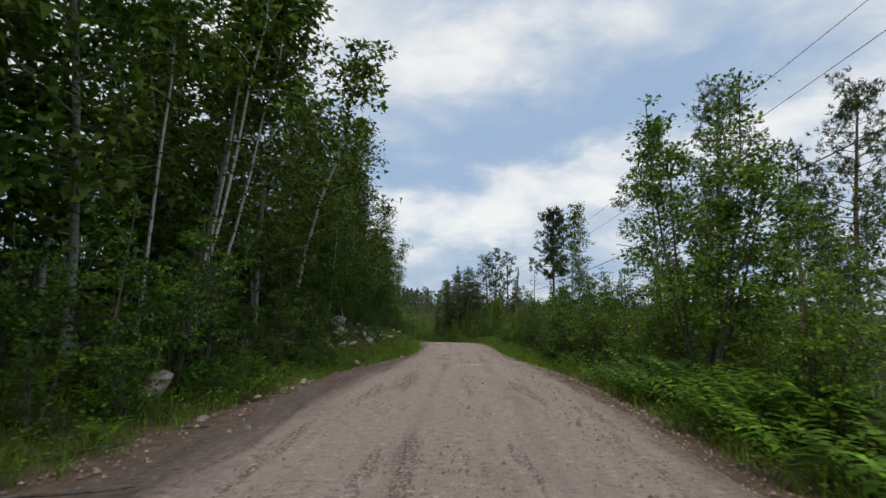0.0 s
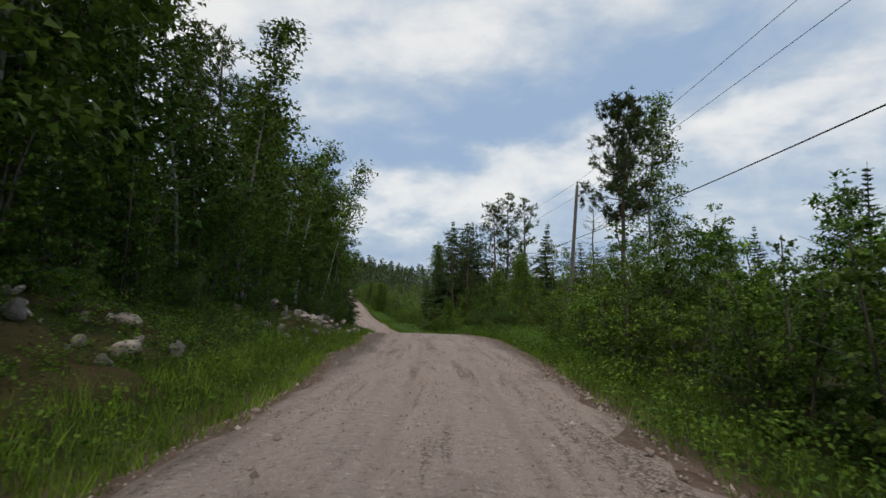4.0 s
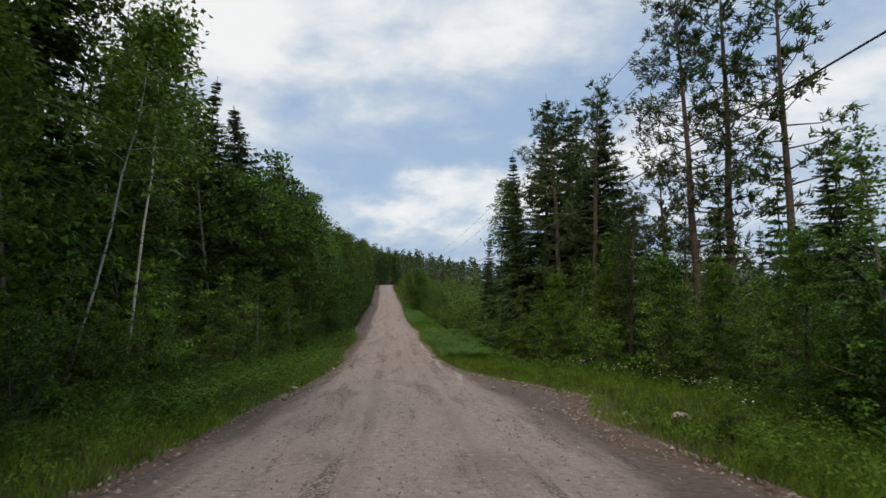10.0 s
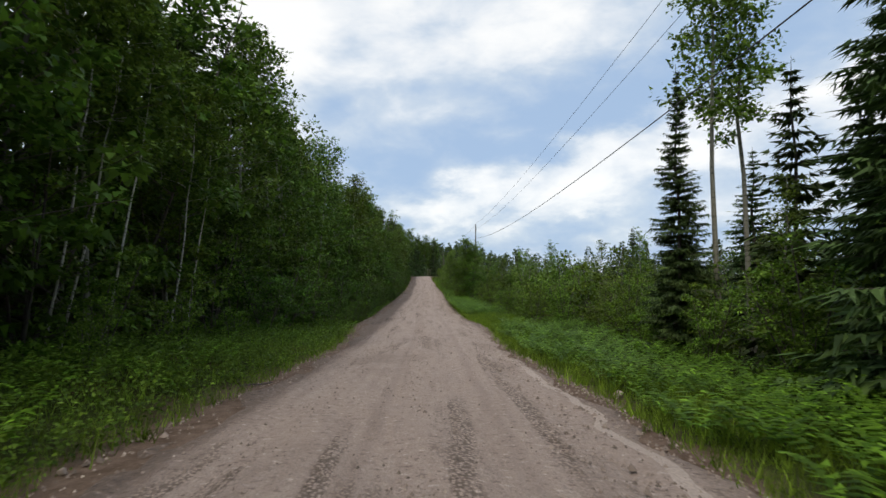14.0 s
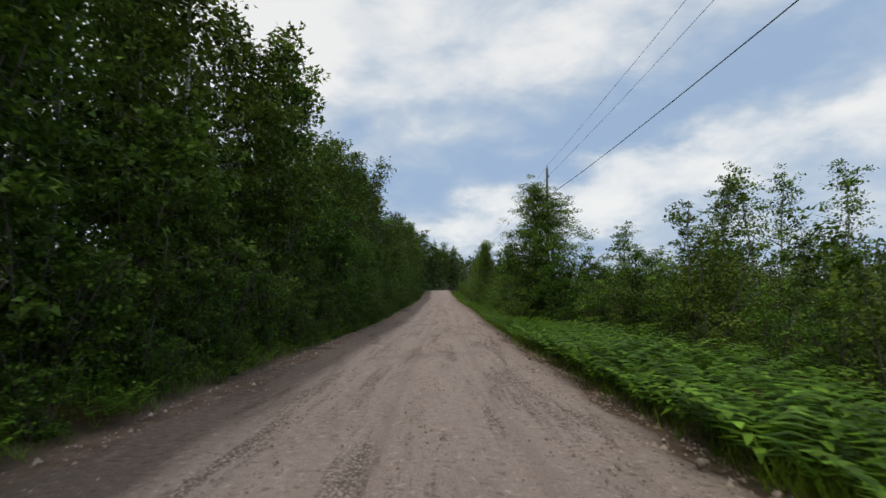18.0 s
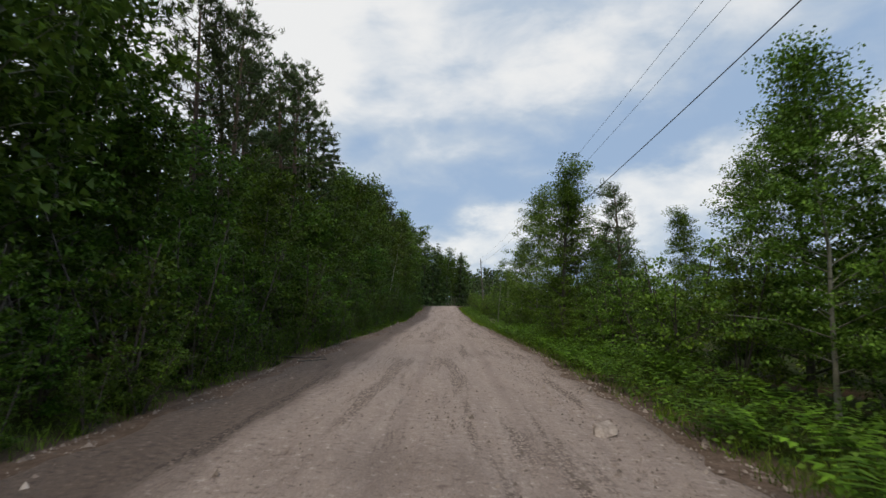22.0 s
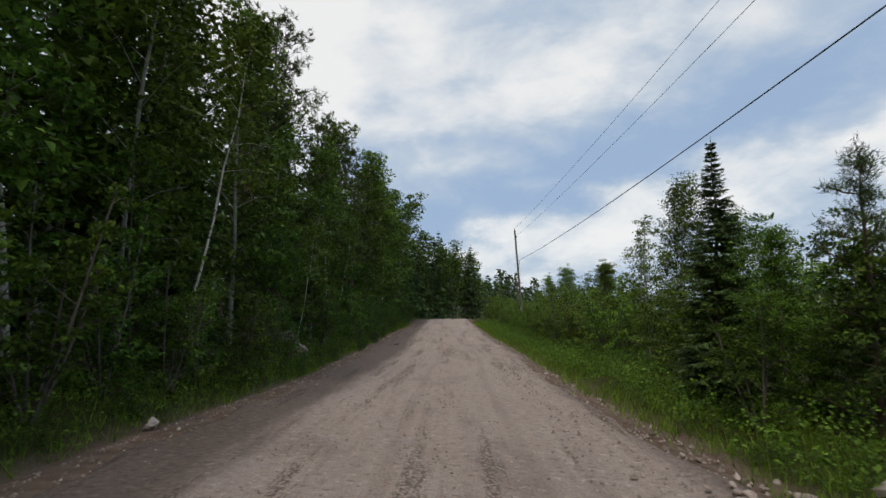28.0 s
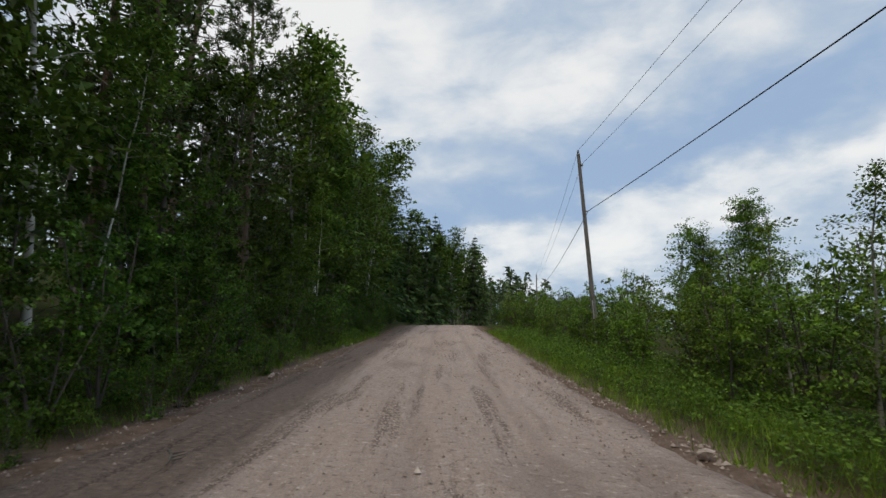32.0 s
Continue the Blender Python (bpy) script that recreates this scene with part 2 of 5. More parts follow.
def road_material():
    """Packed sandy gravel: u is metres across from the middle, v metres along. Paler wheel tracks, damp stretches, loose margins."""
    m, n, l, b = material("packed_gravel", 0.92)
    uv = n.new("ShaderNodeUVMap")
    v = uv.outputs[0]
    s = n.new("ShaderNodeSeparateXYZ")
    l.new(v, s.inputs[0])
    fine = noise_of(n, l, v, 30, 5, 0.75)
    grit = noise_of(n, l, v, 6, 7, 0.7)
    streak = noise_of(n, l, v, 1.0, 7, 0.7, (2.1, 0.30, 1))
    patch = noise_of(n, l, v, 0.42, 4, 0.55, (1.0, 0.55, 1))
    tyre = noise_of(n, l, v, 1.0, 3, 0.6, (3.2, 0.22, 1))
    clod = noise_of(n, l, v, 1.0, 3, 0.6, (7.0, 10.0, 1))
    col = ramp(n, l, grit, [(0.25, (0.322, 0.248, 0.212)), (0.55, (0.412, 0.326, 0.284)), (0.8, (0.470, 0.382, 0.338))])
    col = mix(n, l, col, (0.500, 0.414, 0.370), mixf(n, l, streak, 0.52, 0.72, 0.5))
    col = mix(n, l, col, (0.231, 0.174, 0.150), mixf(n, l, streak, 0.46, 0.30, 0.5))
    col = mix(n, l, col, (0.462, 0.384, 0.348), mixf(n, l, tyre, 0.52, 0.72, 0.3))
    col = mix(n, l, col, (0.239, 0.181, 0.157), mixf(n, l, tyre, 0.46, 0.30, 0.3))
    col = mix(n, l, col, (0.193, 0.144, 0.121), mixf(n, l, patch, 0.54, 0.70, 0.45))
    col = mix(n, l, col, (0.17, 0.125, 0.108), mixf(n, l, clod, 0.58, 0.66, 0.7))
    col = mix(n, l, col, (0.66, 0.56, 0.51), mixf(n, l, clod, 0.40, 0.32, 0.6))
    a = n.new("ShaderNodeMath")
    a.operation = "ABSOLUTE"
    l.new(s.outputs[0], a.inputs[0])
    edgy = n.new("ShaderNodeMath")
    edgy.operation = "MULTIPLY_ADD"
    l.new(streak, edgy.inputs[0])
    edgy.inputs[1].default_value = 1.5
    sub = n.new("ShaderNodeMath")
    sub.operation = "SUBTRACT"
    l.new(a.outputs[0], sub.inputs[0])
    sub.inputs[1].default_value = 0.7
    l.new(sub.outputs[0], edgy.inputs[2])
    line = s.outputs[0]
    for op, val in (("SUBTRACT", 0.14), ("ABSOLUTE", 0), ("SUBTRACT", 0.88), ("ABSOLUTE", 0)):
        q = n.new("ShaderNodeMath")
        q.operation = op
        l.new(line, q.inputs[0])
        q.inputs[1].default_value = val
        line = q.outputs[0]
    worn = n.new("ShaderNodeMath")
    worn.operation = "MULTIPLY"
    l.new(mixf(n, l, line, 0.18, 0.02, 0.6), worn.inputs[0])
    l.new(mixf(n, l, grit, 0.35, 0.62, 1.0), worn.inputs[1])
    col = mix(n, l, col, (0.27, 0.205, 0.178), worn.outputs[0])
    # dark margin soil, its colour deepened for the shade under overhanging hedges
    shaded_earth = ramp(n, l, clod, [(0.3, (0.18, 0.126, 0.100)), (0.45, (0.098, 0.066, 0.050)), (0.7, (0.050, 0.034, 0.026))])
    col = mix(n, l, col, shaded_earth, mixf(n, l, edgy.outputs[0], 2.4, 3.3, 0.8))
    # coarse stony bands between the wheel tracks
    bands = noise_of(n, l, v, 1.0, 5, 0.62, (1.5, 0.11, 1))
    pebble = n.new("ShaderNodeTexVoronoi")
    pebble.inputs["Scale"].default_value = 22
    l.new(v, pebble.inputs["Vector"])
    stony = mixf(n, l, bands, 0.53, 0.62, 1.0)
    grain = ramp(n, l, pebble.outputs["Distance"], [(0.0, (1.6, 1.56, 1.52)), (0.34, (1.05, 1.04, 1.03)), (0.62, (0.36, 0.34, 0.32))])
    shade = mix(n, l, (1.0, 1.0, 1.0), grain, stony)
    col = mix(n, l, col, shade, 0.9, "MULTIPLY")
    # pale sand washed into a thread along the right side of the hollow
    bend = noise_of(n, l, v, 1.0, 3, 0.5, (0.0, 0.22, 1))
    thread = n.new("ShaderNodeMath")
    thread.operation = "MULTIPLY_ADD"
    l.new(bend, thread.inputs[0])
    thread.inputs[1].default_value = -1.9
    l.new(s.outputs[0], thread.inputs[2])
    gap = n.new("ShaderNodeMath")
    gap.operation = "COMPARE"
    l.new(thread.outputs[0], gap.inputs[0])
    gap.inputs[1].default_value, gap.inputs[2].default_value = 1.55, 0.085
    reach = n.new("ShaderNodeMath")
    reach.operation = "MULTIPLY"
    l.new(mixf(n, l, s.outputs[1], 104, 110, 1.0), reach.inputs[0])
    l.new(mixf(n, l, s.outputs[1], 140, 132, 0.7), reach.inputs[1])
    laid = n.new("ShaderNodeMath")
    laid.operation = "MULTIPLY"
    l.new(reach.outputs[0], laid.inputs[0])
    l.new(gap.outputs[0], laid.inputs[1])
    col = mix(n, l, col, (0.56, 0.47, 0.42), laid.outputs[0])
    col = mix(n, l, col, ramp(n, l, fine, [(0.32, (0.62, 0.62, 0.62)), (0.68, (1.34, 1.32, 1.30))]), 0.9, "MULTIPLY")
    l.new(col, b.inputs["Base Color"])
    h = n.new("ShaderNodeMath")
    h.operation = "ADD"
    crumb = n.new("ShaderNodeMath")
    crumb.operation = "MULTIPLY_ADD"
    l.new(pebble.outputs["Distance"], crumb.inputs[0])
    crumb.inputs[1].default_value = -0.6
    l.new(fine, crumb.inputs[2])
    l.new(crumb.outputs[0], h.inputs[0])
    l.new(clod, h.inputs[1])
    bump(n, l, b, h.outputs[0], 0.8, 0.04)
    return m


def mixf(n, l, source, lo, hi, top):
    r = n.new("ShaderNodeMapRange")
    r.interpolation_type = "SMOOTHSTEP"
    r.inputs["From Min"].default_value, r.inputs["From Max"].default_value, r.inputs["To Max"].default_value = lo, hi, top
    if lo > hi:
        r.inputs["From Min"].default_value, r.inputs["From Max"].default_value = hi, lo
        r.inputs["To Min"].default_value, r.inputs["To Max"].default_value = top, 0.0
    l.new(source, r.inputs["Value"])
    return r.outputs[0]


ROAD = road_material()


def soil_material(name="forest_soil", green=0.8, lift=1.0, margin=True):
    m, n, l, b = material(name, 1.0)
    b.inputs["Specular IOR Level"].default_value = 0.05
    tcn = n.new("ShaderNodeTexCoord")
    v = tcn.outputs["Object"]
    a, c, d = noise_of(n, l, v, 0.35, 4), noise_of(n, l, v, 3.0, 6, 0.65), noise_of(n, l, v, 25, 4, 0.7)
    col = ramp(n, l, c, [(0.3, (0.038 * lift, 0.025 * lift, 0.016 * lift)), (0.7, (0.122 * lift, 0.072 * lift, 0.042 * lift))])
    col = mix(n, l, col, (0.035, 0.058, 0.014), mixf(n, l, a, 0.30, 0.50, green))
    if margin:
        uv = n.new("ShaderNodeUVMap")
        sp = n.new("ShaderNodeSeparateXYZ")
        l.new(uv.outputs[0], sp.inputs[0])
        wob = n.new("ShaderNodeMath")
        wob.operation = "MULTIPLY_ADD"
        l.new(c, wob.inputs[0])
        wob.inputs[1].default_value = 1.8
        l.new(sp.outputs[0], wob.inputs[2])
        col = mix(n, l, col, ramp(n, l, c, [(0.3, (0.115, 0.078, 0.058)), (0.7, (0.24, 0.172, 0.138))]), mixf(n, l, wob.outputs[0], 2.1, 1.3, 0.95))
    col = mix(n, l, col, ramp(n, l, d, [(0.3, (0.6, 0.6, 0.6)), (0.75, (1.3, 1.3, 1.3))]), 0.7, "MULTIPLY")
    l.new(col, b.inputs["Base Color"])
    bump(n, l, b, d, 0.6, 0.06)
    return m


SOIL = soil_material()
BANK_SOIL = soil_material("bare_bank_soil", 0.45, 1.25, False)
WIRE = material("black_cable", 0.5)[0]
WIRE.node_tree.nodes["Principled BSDF"].inputs["Base Color"].default_value = (0.03, 0.03, 0.032, 1)
STEEL, _n, _l, _b = material("galvanised_steel", 0.5)
_b.inputs["Base Color"].default_value, _b.inputs["Metallic"].default_value = (0.42, 0.42, 0.42, 1), 0.8
CERAMIC = material("brown_ceramic", 0.3)[0]
CERAMIC.node_tree.nodes["Principled BSDF"].inputs["Base Color"].default_value = (0.10, 0.06, 0.045, 1)

# ---- plan: the road's middle line and the land ----
STATIONS = [(0, 0.0, 0.00), (12, 0.5, -0.25), (24, 1.0, -0.84), (36, 1.3, -1.48), (48, 1.5, -2.04), (60, 1.4, -2.57), (72, 0.8, -3.16), (84, -0.5, -4.04), (96, -2.3, -5.21), (108, -4.5, -6.44), (120, -6.9, -7.46), (132, -9.2, -8.00), (144, -11.3, -8.33), (156, -13.7, -8.59), (168, -16.1, -8.76), (180, -18.6, -8.84), (192, -20.9, -8.82), (204, -23.1, -8.73), (216, -25.3, -8.50), (228, -27.6, -8.22), (240, -30.1, -7.95), (252, -32.5, -7.73), (264, -35.0, -7.56), (276, -37.4, -7.34), (288, -39.3, -7.00), (300, -42.2, -6.45), (325, -47.4, -5.00), (345, -51.5, -4.00), (360, -53.6, -4.00), (385, -53.0, -4.60), (430, -44.0, -6.00)]
_sy = np.arange(-200.0, 700.0, 1.0)


def _smooth(v, w=9):
    k = np.hanning(w + 2)[1:-1]
    k /= k.sum()
    return np.convolve(np.pad(v, w // 2, mode="edge"), k, mode="valid")


_y, _x, _z = np.array(STATIONS).T
_sx = _smooth(np.interp(_sy, np.r_[-200, _y, 700], np.r_[_x[0] - 6, _x, _x[-1] + 60]), 21)
_sz = _smooth(np.interp(_sy, np.r_[-200, _y, 700], np.r_[_z[0] + 2, _z, _z[-1] - 3]), 15)


def cx(y):
    return np.interp(y, _sy, _sx)


def gz(y):
    return np.interp(y, _sy, _sz)


def edge_left(y):
    return np.interp(y, [0, 18, 27, 33, 48, 56, 63, 70, 76, 85, 98, 110, 120, 126, 140, 152, 158, 170, 185, 200, 235, 245, 265, 275, 282, 292, 305, 320], [4.1, 4.0, 3.5, 2.9, 3.0, 3.9, 3.5, 4.2, 4.0, 3.6, 3.5, 3.2, 3.0, 3.6, 3.4, 4.2, 4.6, 4.3, 4.5, 4.65, 4.7, 4.3, 4.7, 4.4, 4.95, 5.2, 4.7, 4.2])


def edge_right(y):
    return np.interp(y, [0, 18, 31, 42, 57, 71, 85, 93, 99, 103, 108, 114, 124, 130, 142, 154, 160, 200, 260, 320], [3.0, 3.1, 2.6, 2.6, 3.2, 3.8, 3.75, 4.1, 3.8, 5.2, 4.4, 3.0, 2.7, 3.0, 2.6, 3.3, 2.8, 3.0, 3.1, 3.0])


def rise_left(d, y):
    """Height of the bank and hillside d metres outside the road's left edge."""
    near = np.interp(y, [0, 22, 32, 80, 95, 140, 160, 255, 275, 310], [0.22, 0.30, 0.42, 0.40, 0.06, 0.08, 0.18, 0.22, 0.30, 0.25])
    return near * np.clip(d - 0.9, 0, 4) + 0.20 * np.clip(d - 4.9, 0, 20) + 0.13 * np.clip(d - 24.9, 0, 60) - 0.12 * np.exp(-((d - 0.6) / 0.5) ** 2)


def land(x, y):
    """Ground height at x, y."""
    x, y = np.asarray(x, float), np.asarray(y, float)
    off = (x - cx(y)) * 0.98
    dl, dr = -off - edge_left(y), off - edge_right(y)
    z = gz(y) + np.where(dl > 0, rise_left(np.maximum(dl, 0), y), 0) - np.where(dr > 0, 0.06 * np.clip(dr, 0, 12) + 0.10 * np.exp(-((dr - 0.7) / 0.5) ** 2), 0)
    d = np.maximum(np.maximum(dl, dr), 0)
    z = z + np.clip(d / 3, 0, 1) * (0.16 * np.sin(0.71 * x + 0.33 * y) * np.sin(0.47 * y - 0.2 * x) + 0.3 * np.sin(0.11 * x + 1) * np.sin(0.13 * y))
    return z - np.where(d <= 0, 0.07, 0)


def spot(y, off):
    """x, y, z on the ground, off metres right of the road's middle line as it passes y."""
    x = float(cx(y)) + off / 0.98
    return x, float(y), float(land(x, y))


# ---- mesh helpers ----
def mesh_of(name, verts, faces, mat, uv=None, smooth=False):
    """A mesh from an array of points and an array of faces with three or four corners each."""
    verts, faces = np.asarray(verts, np.float32), np.asarray(faces, np.int32)
    me = bpy.data.meshes.new(name)
    k = faces.shape[1]
    me.vertices.add(len(verts))
    me.vertices.foreach_set("co", verts.ravel())
    me.loops.add(faces.size)
    me.loops.foreach_set("vertex_index", faces.ravel())
    me.polygons.add(len(faces))
    me.polygons.foreach_set("loop_start", np.arange(0, faces.size, k, dtype=np.int32))
    me.polygons.foreach_set("loop_total", np.full(len(faces), k, np.int32))
    if smooth:
        me.polygons.foreach_set("use_smooth", np.ones(len(faces), bool))
    if uv is not None:
        lay = me.uv_layers.new(name="UVMap")
        lay.data.foreach_set("uv", np.asarray(uv, np.float32)[faces.ravel()].ravel())
    me.materials.append(mat)
    me.update(calc_edges=True)
    return me


def join(chunks):
    """Joins (points, faces) chunks with equal numbers of corners."""
    vs, fs, n = [], [], 0
    for v, f in chunks:
        vs.append(v)
        fs.append(np.asarray(f) + n)
        n += len(v)
    return np.concatenate(vs), np.concatenate(fs)


def tube(points, radii, sides=6):
    points, radii = np.asarray(points, float), np.asarray(radii, float)
    t = np.gradient(points, axis=0)
    t /= np.linalg.norm(t, axis=1, keepdims=True) + 1e-9
    ref = np.where(np.abs(t[:, 2:3]) > 0.8, [[1.0, 0, 0]], [[0, 0, 1.0]])
    a = np.cross(t, ref)
    a /= np.linalg.norm(a, axis=1, keepdims=True) + 1e-9
    b = np.cross(t, a)
    ang = np.arange(sides) * 2 * np.pi / sides
    v = points[:, None] + radii[:, None, None] * (np.cos(ang)[None, :, None] * a[:, None] + np.sin(ang)[None, :, None] * b[:, None])
    n, f = len(points), []
    i = np.arange(n - 1)[:, None] * sides
    j = np.arange(sides)[None]
    f = np.stack([i + j, i + (j + 1) % sides, i + sides + (j + 1) % sides, i + sides + j], -1).reshape(-1, 4)
    return v.reshape(-1, 3), f


def kites(c, axis, normal, length, width, fold=0.15):
    """Leaves: folded kites at centres c."""
    n = len(c)
    axis = axis / (np.linalg.norm(axis, axis=1, keepdims=True) + 1e-9)
    side = np.cross(axis, normal)
    side /= np.linalg.norm(side, axis=1, keepdims=True) + 1e-9
    up = np.cross(side, axis)
    L, W = np.reshape(length, (-1, 1)) * np.ones((n, 1)), np.reshape(width, (-1, 1)) * np.ones((n, 1))
    v = np.stack([c - axis * L / 2, c + side * W / 2 + up * W * fold - axis * L * 0.05, c + axis * L / 2, c - side * W / 2 + up * W * fold - axis * L * 0.05], 1)
    return v.reshape(-1, 3), np.arange(4 * n).reshape(-1, 4)


def blades(c, axis, normal, length, width):
    """Single three-cornered leaves or needles, base at c."""
    n = len(c)
    axis = axis / (np.linalg.norm(axis, axis=1, keepdims=True) + 1e-9)
    side = np.cross(axis, normal)
    side /= np.linalg.norm(side, axis=1, keepdims=True) + 1e-9
    L, W = np.reshape(length, (-1, 1)) * np.ones((n, 1)), np.reshape(width, (-1, 1)) * np.ones((n, 1))
    v = np.stack([c - side * W / 2, c + side * W / 2, c + axis * L], 1)
    return v.reshape(-1, 3), np.arange(3 * n).reshape(-1, 3)


def part(name, mesh, parent, label=""):
    ob = new(name, mesh)
    ob.parent = parent
    if label:
        tagged(ob, label)
    return ob


# ---- plants: one mesh for each part of each form, shared by all plants of that form ----
def broadleaf(seed, H, base, R, limbs, per_limb, n_leaf, size, thick, bark, leaf, tri=False, lean=0.04, clump=0.55, narrow=1.0, stems=1, inner=0.3, sides=4):
    """Trunk with limbs and a crown of leaf clumps. base: where the crown begins, as a share of the height."""
    g = np.random.default_rng(seed)
    wood, leaves_c, leaves_out = [], [], []
    for s in range(stems):
        a0 = g.uniform(0, 2 * np.pi)
        spread = np.array([np.cos(a0), np.sin(a0), 0]) * (0 if stems == 1 else g.uniform(0.12, 0.32) * H)
        hs = H * (1 if s == 0 else g.uniform(0.55, 0.95))
        rings = 8 if stems == 1 else 5
        u = np.linspace(0, 1, rings)
        ld = g.normal(0, lean, 2) * hs
        wob = np.cumsum(g.normal(0, 0.012 * hs, (rings, 2)), 0) * u[:, None]
        pts = np.c_[ld[0] * u**1.5 + wob[:, 0] + spread[0] * u**0.7, ld[1] * u**1.5 + wob[:, 1] + spread[1] * u**0.7, hs * u]
        pts[0, 2] = -0.25
        rad = thick * (1 - u) ** 0.75 * (1 if stems == 1 else 0.5) + 0.012
        rad[0] *= 1.35
        wood.append(tube(pts, rad, 7 if stems == 1 else 5))
        for i in range(limbs):
            f = (i + g.uniform(0.1, 0.9)) / limbs
            h = base + (0.985 - base) * f
            o = np.array([np.interp(h, u, pts[:, k]) for k in range(3)])
            az = i * 2.4 + g.uniform(-0.6, 0.6)
            prof = (0.45 + 0.55 * np.sin(np.pi * min(1, f * 0.9 + 0.18))) * (1 - 0.62 * f**2.2)
            ln = R * prof * g.uniform(0.65, 1.15)
            up = g.uniform(0.25, 0.65) + 0.5 * f
            d = np.array([np.cos(az), np.sin(az), up * narrow])
            d /= np.linalg.norm(d)
            sag = np.array([0, 0, -0.12 * ln])
            lp = np.stack([o, o + d * ln * 0.5, o + d * ln + sag])
            r0 = max(0.012, 0.38 * np.interp(h, u, rad))
            wood.append(tube(lp, [r0, r0 * 0.6, 0.008], sides))
            for k in range(per_limb):
                t = g.uniform(inner, 1.05)
                c = o + d * ln * t + sag * t * t + g.normal(0, 0.10 * R, 3)
                m = int(n_leaf * g.uniform(0.6, 1.4))
                q = g.normal(0, 1, (m, 3))
                q /= np.linalg.norm(q, axis=1, keepdims=True)
                q *= (g.uniform(0, 1, (m, 1)) ** 0.4) * clump * g.uniform(0.7, 1.25) * np.array([1, 1, 0.42])
                leaves_c.append(c + q)
                leaves_out.append(q + 0.4 * (c - pts[rings // 2]) / H)
    c, out = np.concatenate(leaves_c), np.concatenate(leaves_out)
    keep = c[:, 2] > 0.05
    c, out = c[keep], out[keep]
    m = len(c)
    axis = out / (np.linalg.norm(out, axis=1, keepdims=True) + 1e-6) + g.normal(0, 0.7, (m, 3)) + [0, 0, -0.35]
    nrm = g.normal(0, 0.38, (m, 3)) + [0, 0, 1]
    L = size * g.uniform(0.65, 1.3, m)
    lv, lf = (blades(c, axis, nrm, L * 1.2, L * 1.0) if tri else kites(c, axis, nrm, L, L * 0.72))
    wv, wf = join(wood)
    return [("trunk", mesh_of("trunk", wv, wf, bark, smooth=True)), ("crown", mesh_of("crown", lv, lf, leaf))]


def spruce(seed, H, R, bark, leaf, low=0.06, whorls=26, per=7, thin=1.0, sprays=8, broad=1.0):
    g = np.random.default_rng(seed)
    u = np.linspace(0, 1, 7)
    pts = np.c_[g.normal(0, 0.01, 7) * H * u, g.normal(0, 0.01, 7) * H * u, H * u]
    pts[0, 2] = -0.25
    wood = [tube(pts, 0.011 * H * (1 - u) ** 0.9 + 0.01, 7)]
    C, A, N, Ls = [], [], [], []
    for w in range(whorls):
        f = (w + g.uniform(-0.3, 0.3)) / whorls
        h = low + (0.985 - low) * f
        o = np.array([np.interp(h, u, pts[:, k]) for k in range(3)])
        for b in range(per):
            az = g.uniform(0, 2 * np.pi)
            ln = max(0.18, R * (1 - f) ** 0.85 * g.uniform(0.6, 1.12))
            rise = 0.35 * f - 0.22 + g.uniform(-0.1, 0.1)
            d = np.array([np.cos(az), np.sin(az), rise])
            lp = np.stack([o, o + d * ln * 0.55, o + d * ln + [0, 0, 0.06 * ln]])
            if b < 4:
                wood.append(tube(lp, [0.022, 0.012, 0.005], 3))
            side = np.array([-np.sin(az), np.cos(az), 0])
            k = max(3, int(sprays * (0.45 + 0.75 * (1 - f))))
            t = np.linspace(0.15, 1.0, k)
            for sgn in (-1, 1):
                base = o + np.outer(t * ln, d) + np.outer(0.06 * ln * t**3, [0, 0, 1])
                ax = d * 0.75 + sgn * side * g.uniform(0.45, 0.8, (k, 1)) + g.normal(0, 0.14, (k, 3)) + [0, 0, -0.22]
                C.append(base)
                A.append(ax)
                N.append(np.tile([0, 0, 1.0], (k, 1)) + g.normal(0, 0.45, (k, 3)))
                Ls.append((0.16 + 0.30 * ln * (1 - 0.55 * t)) * g.uniform(0.7, 1.2, k) * thin)
    C, A, N, Ls = np.concatenate(C), np.concatenate(A), np.concatenate(N), np.concatenate(Ls)
    lv, lf = blades(C, A, N, Ls * 1.15, np.minimum(0.34, Ls * 0.42) * broad)
    lv2, lf2 = blades(C + [0, 0, -0.02], A + g.normal(0, 0.35, A.shape) + [0, 0, -0.45], N, Ls * 0.85, np.minimum(0.26, Ls * 0.36) * broad)
    v, f = join([(lv, lf), (lv2, lf2)])
    wv, wf = join(wood)
    return [("trunk", mesh_of("trunk", wv, wf, bark, smooth=True)), ("crown", mesh_of("crown", v, f, leaf))]


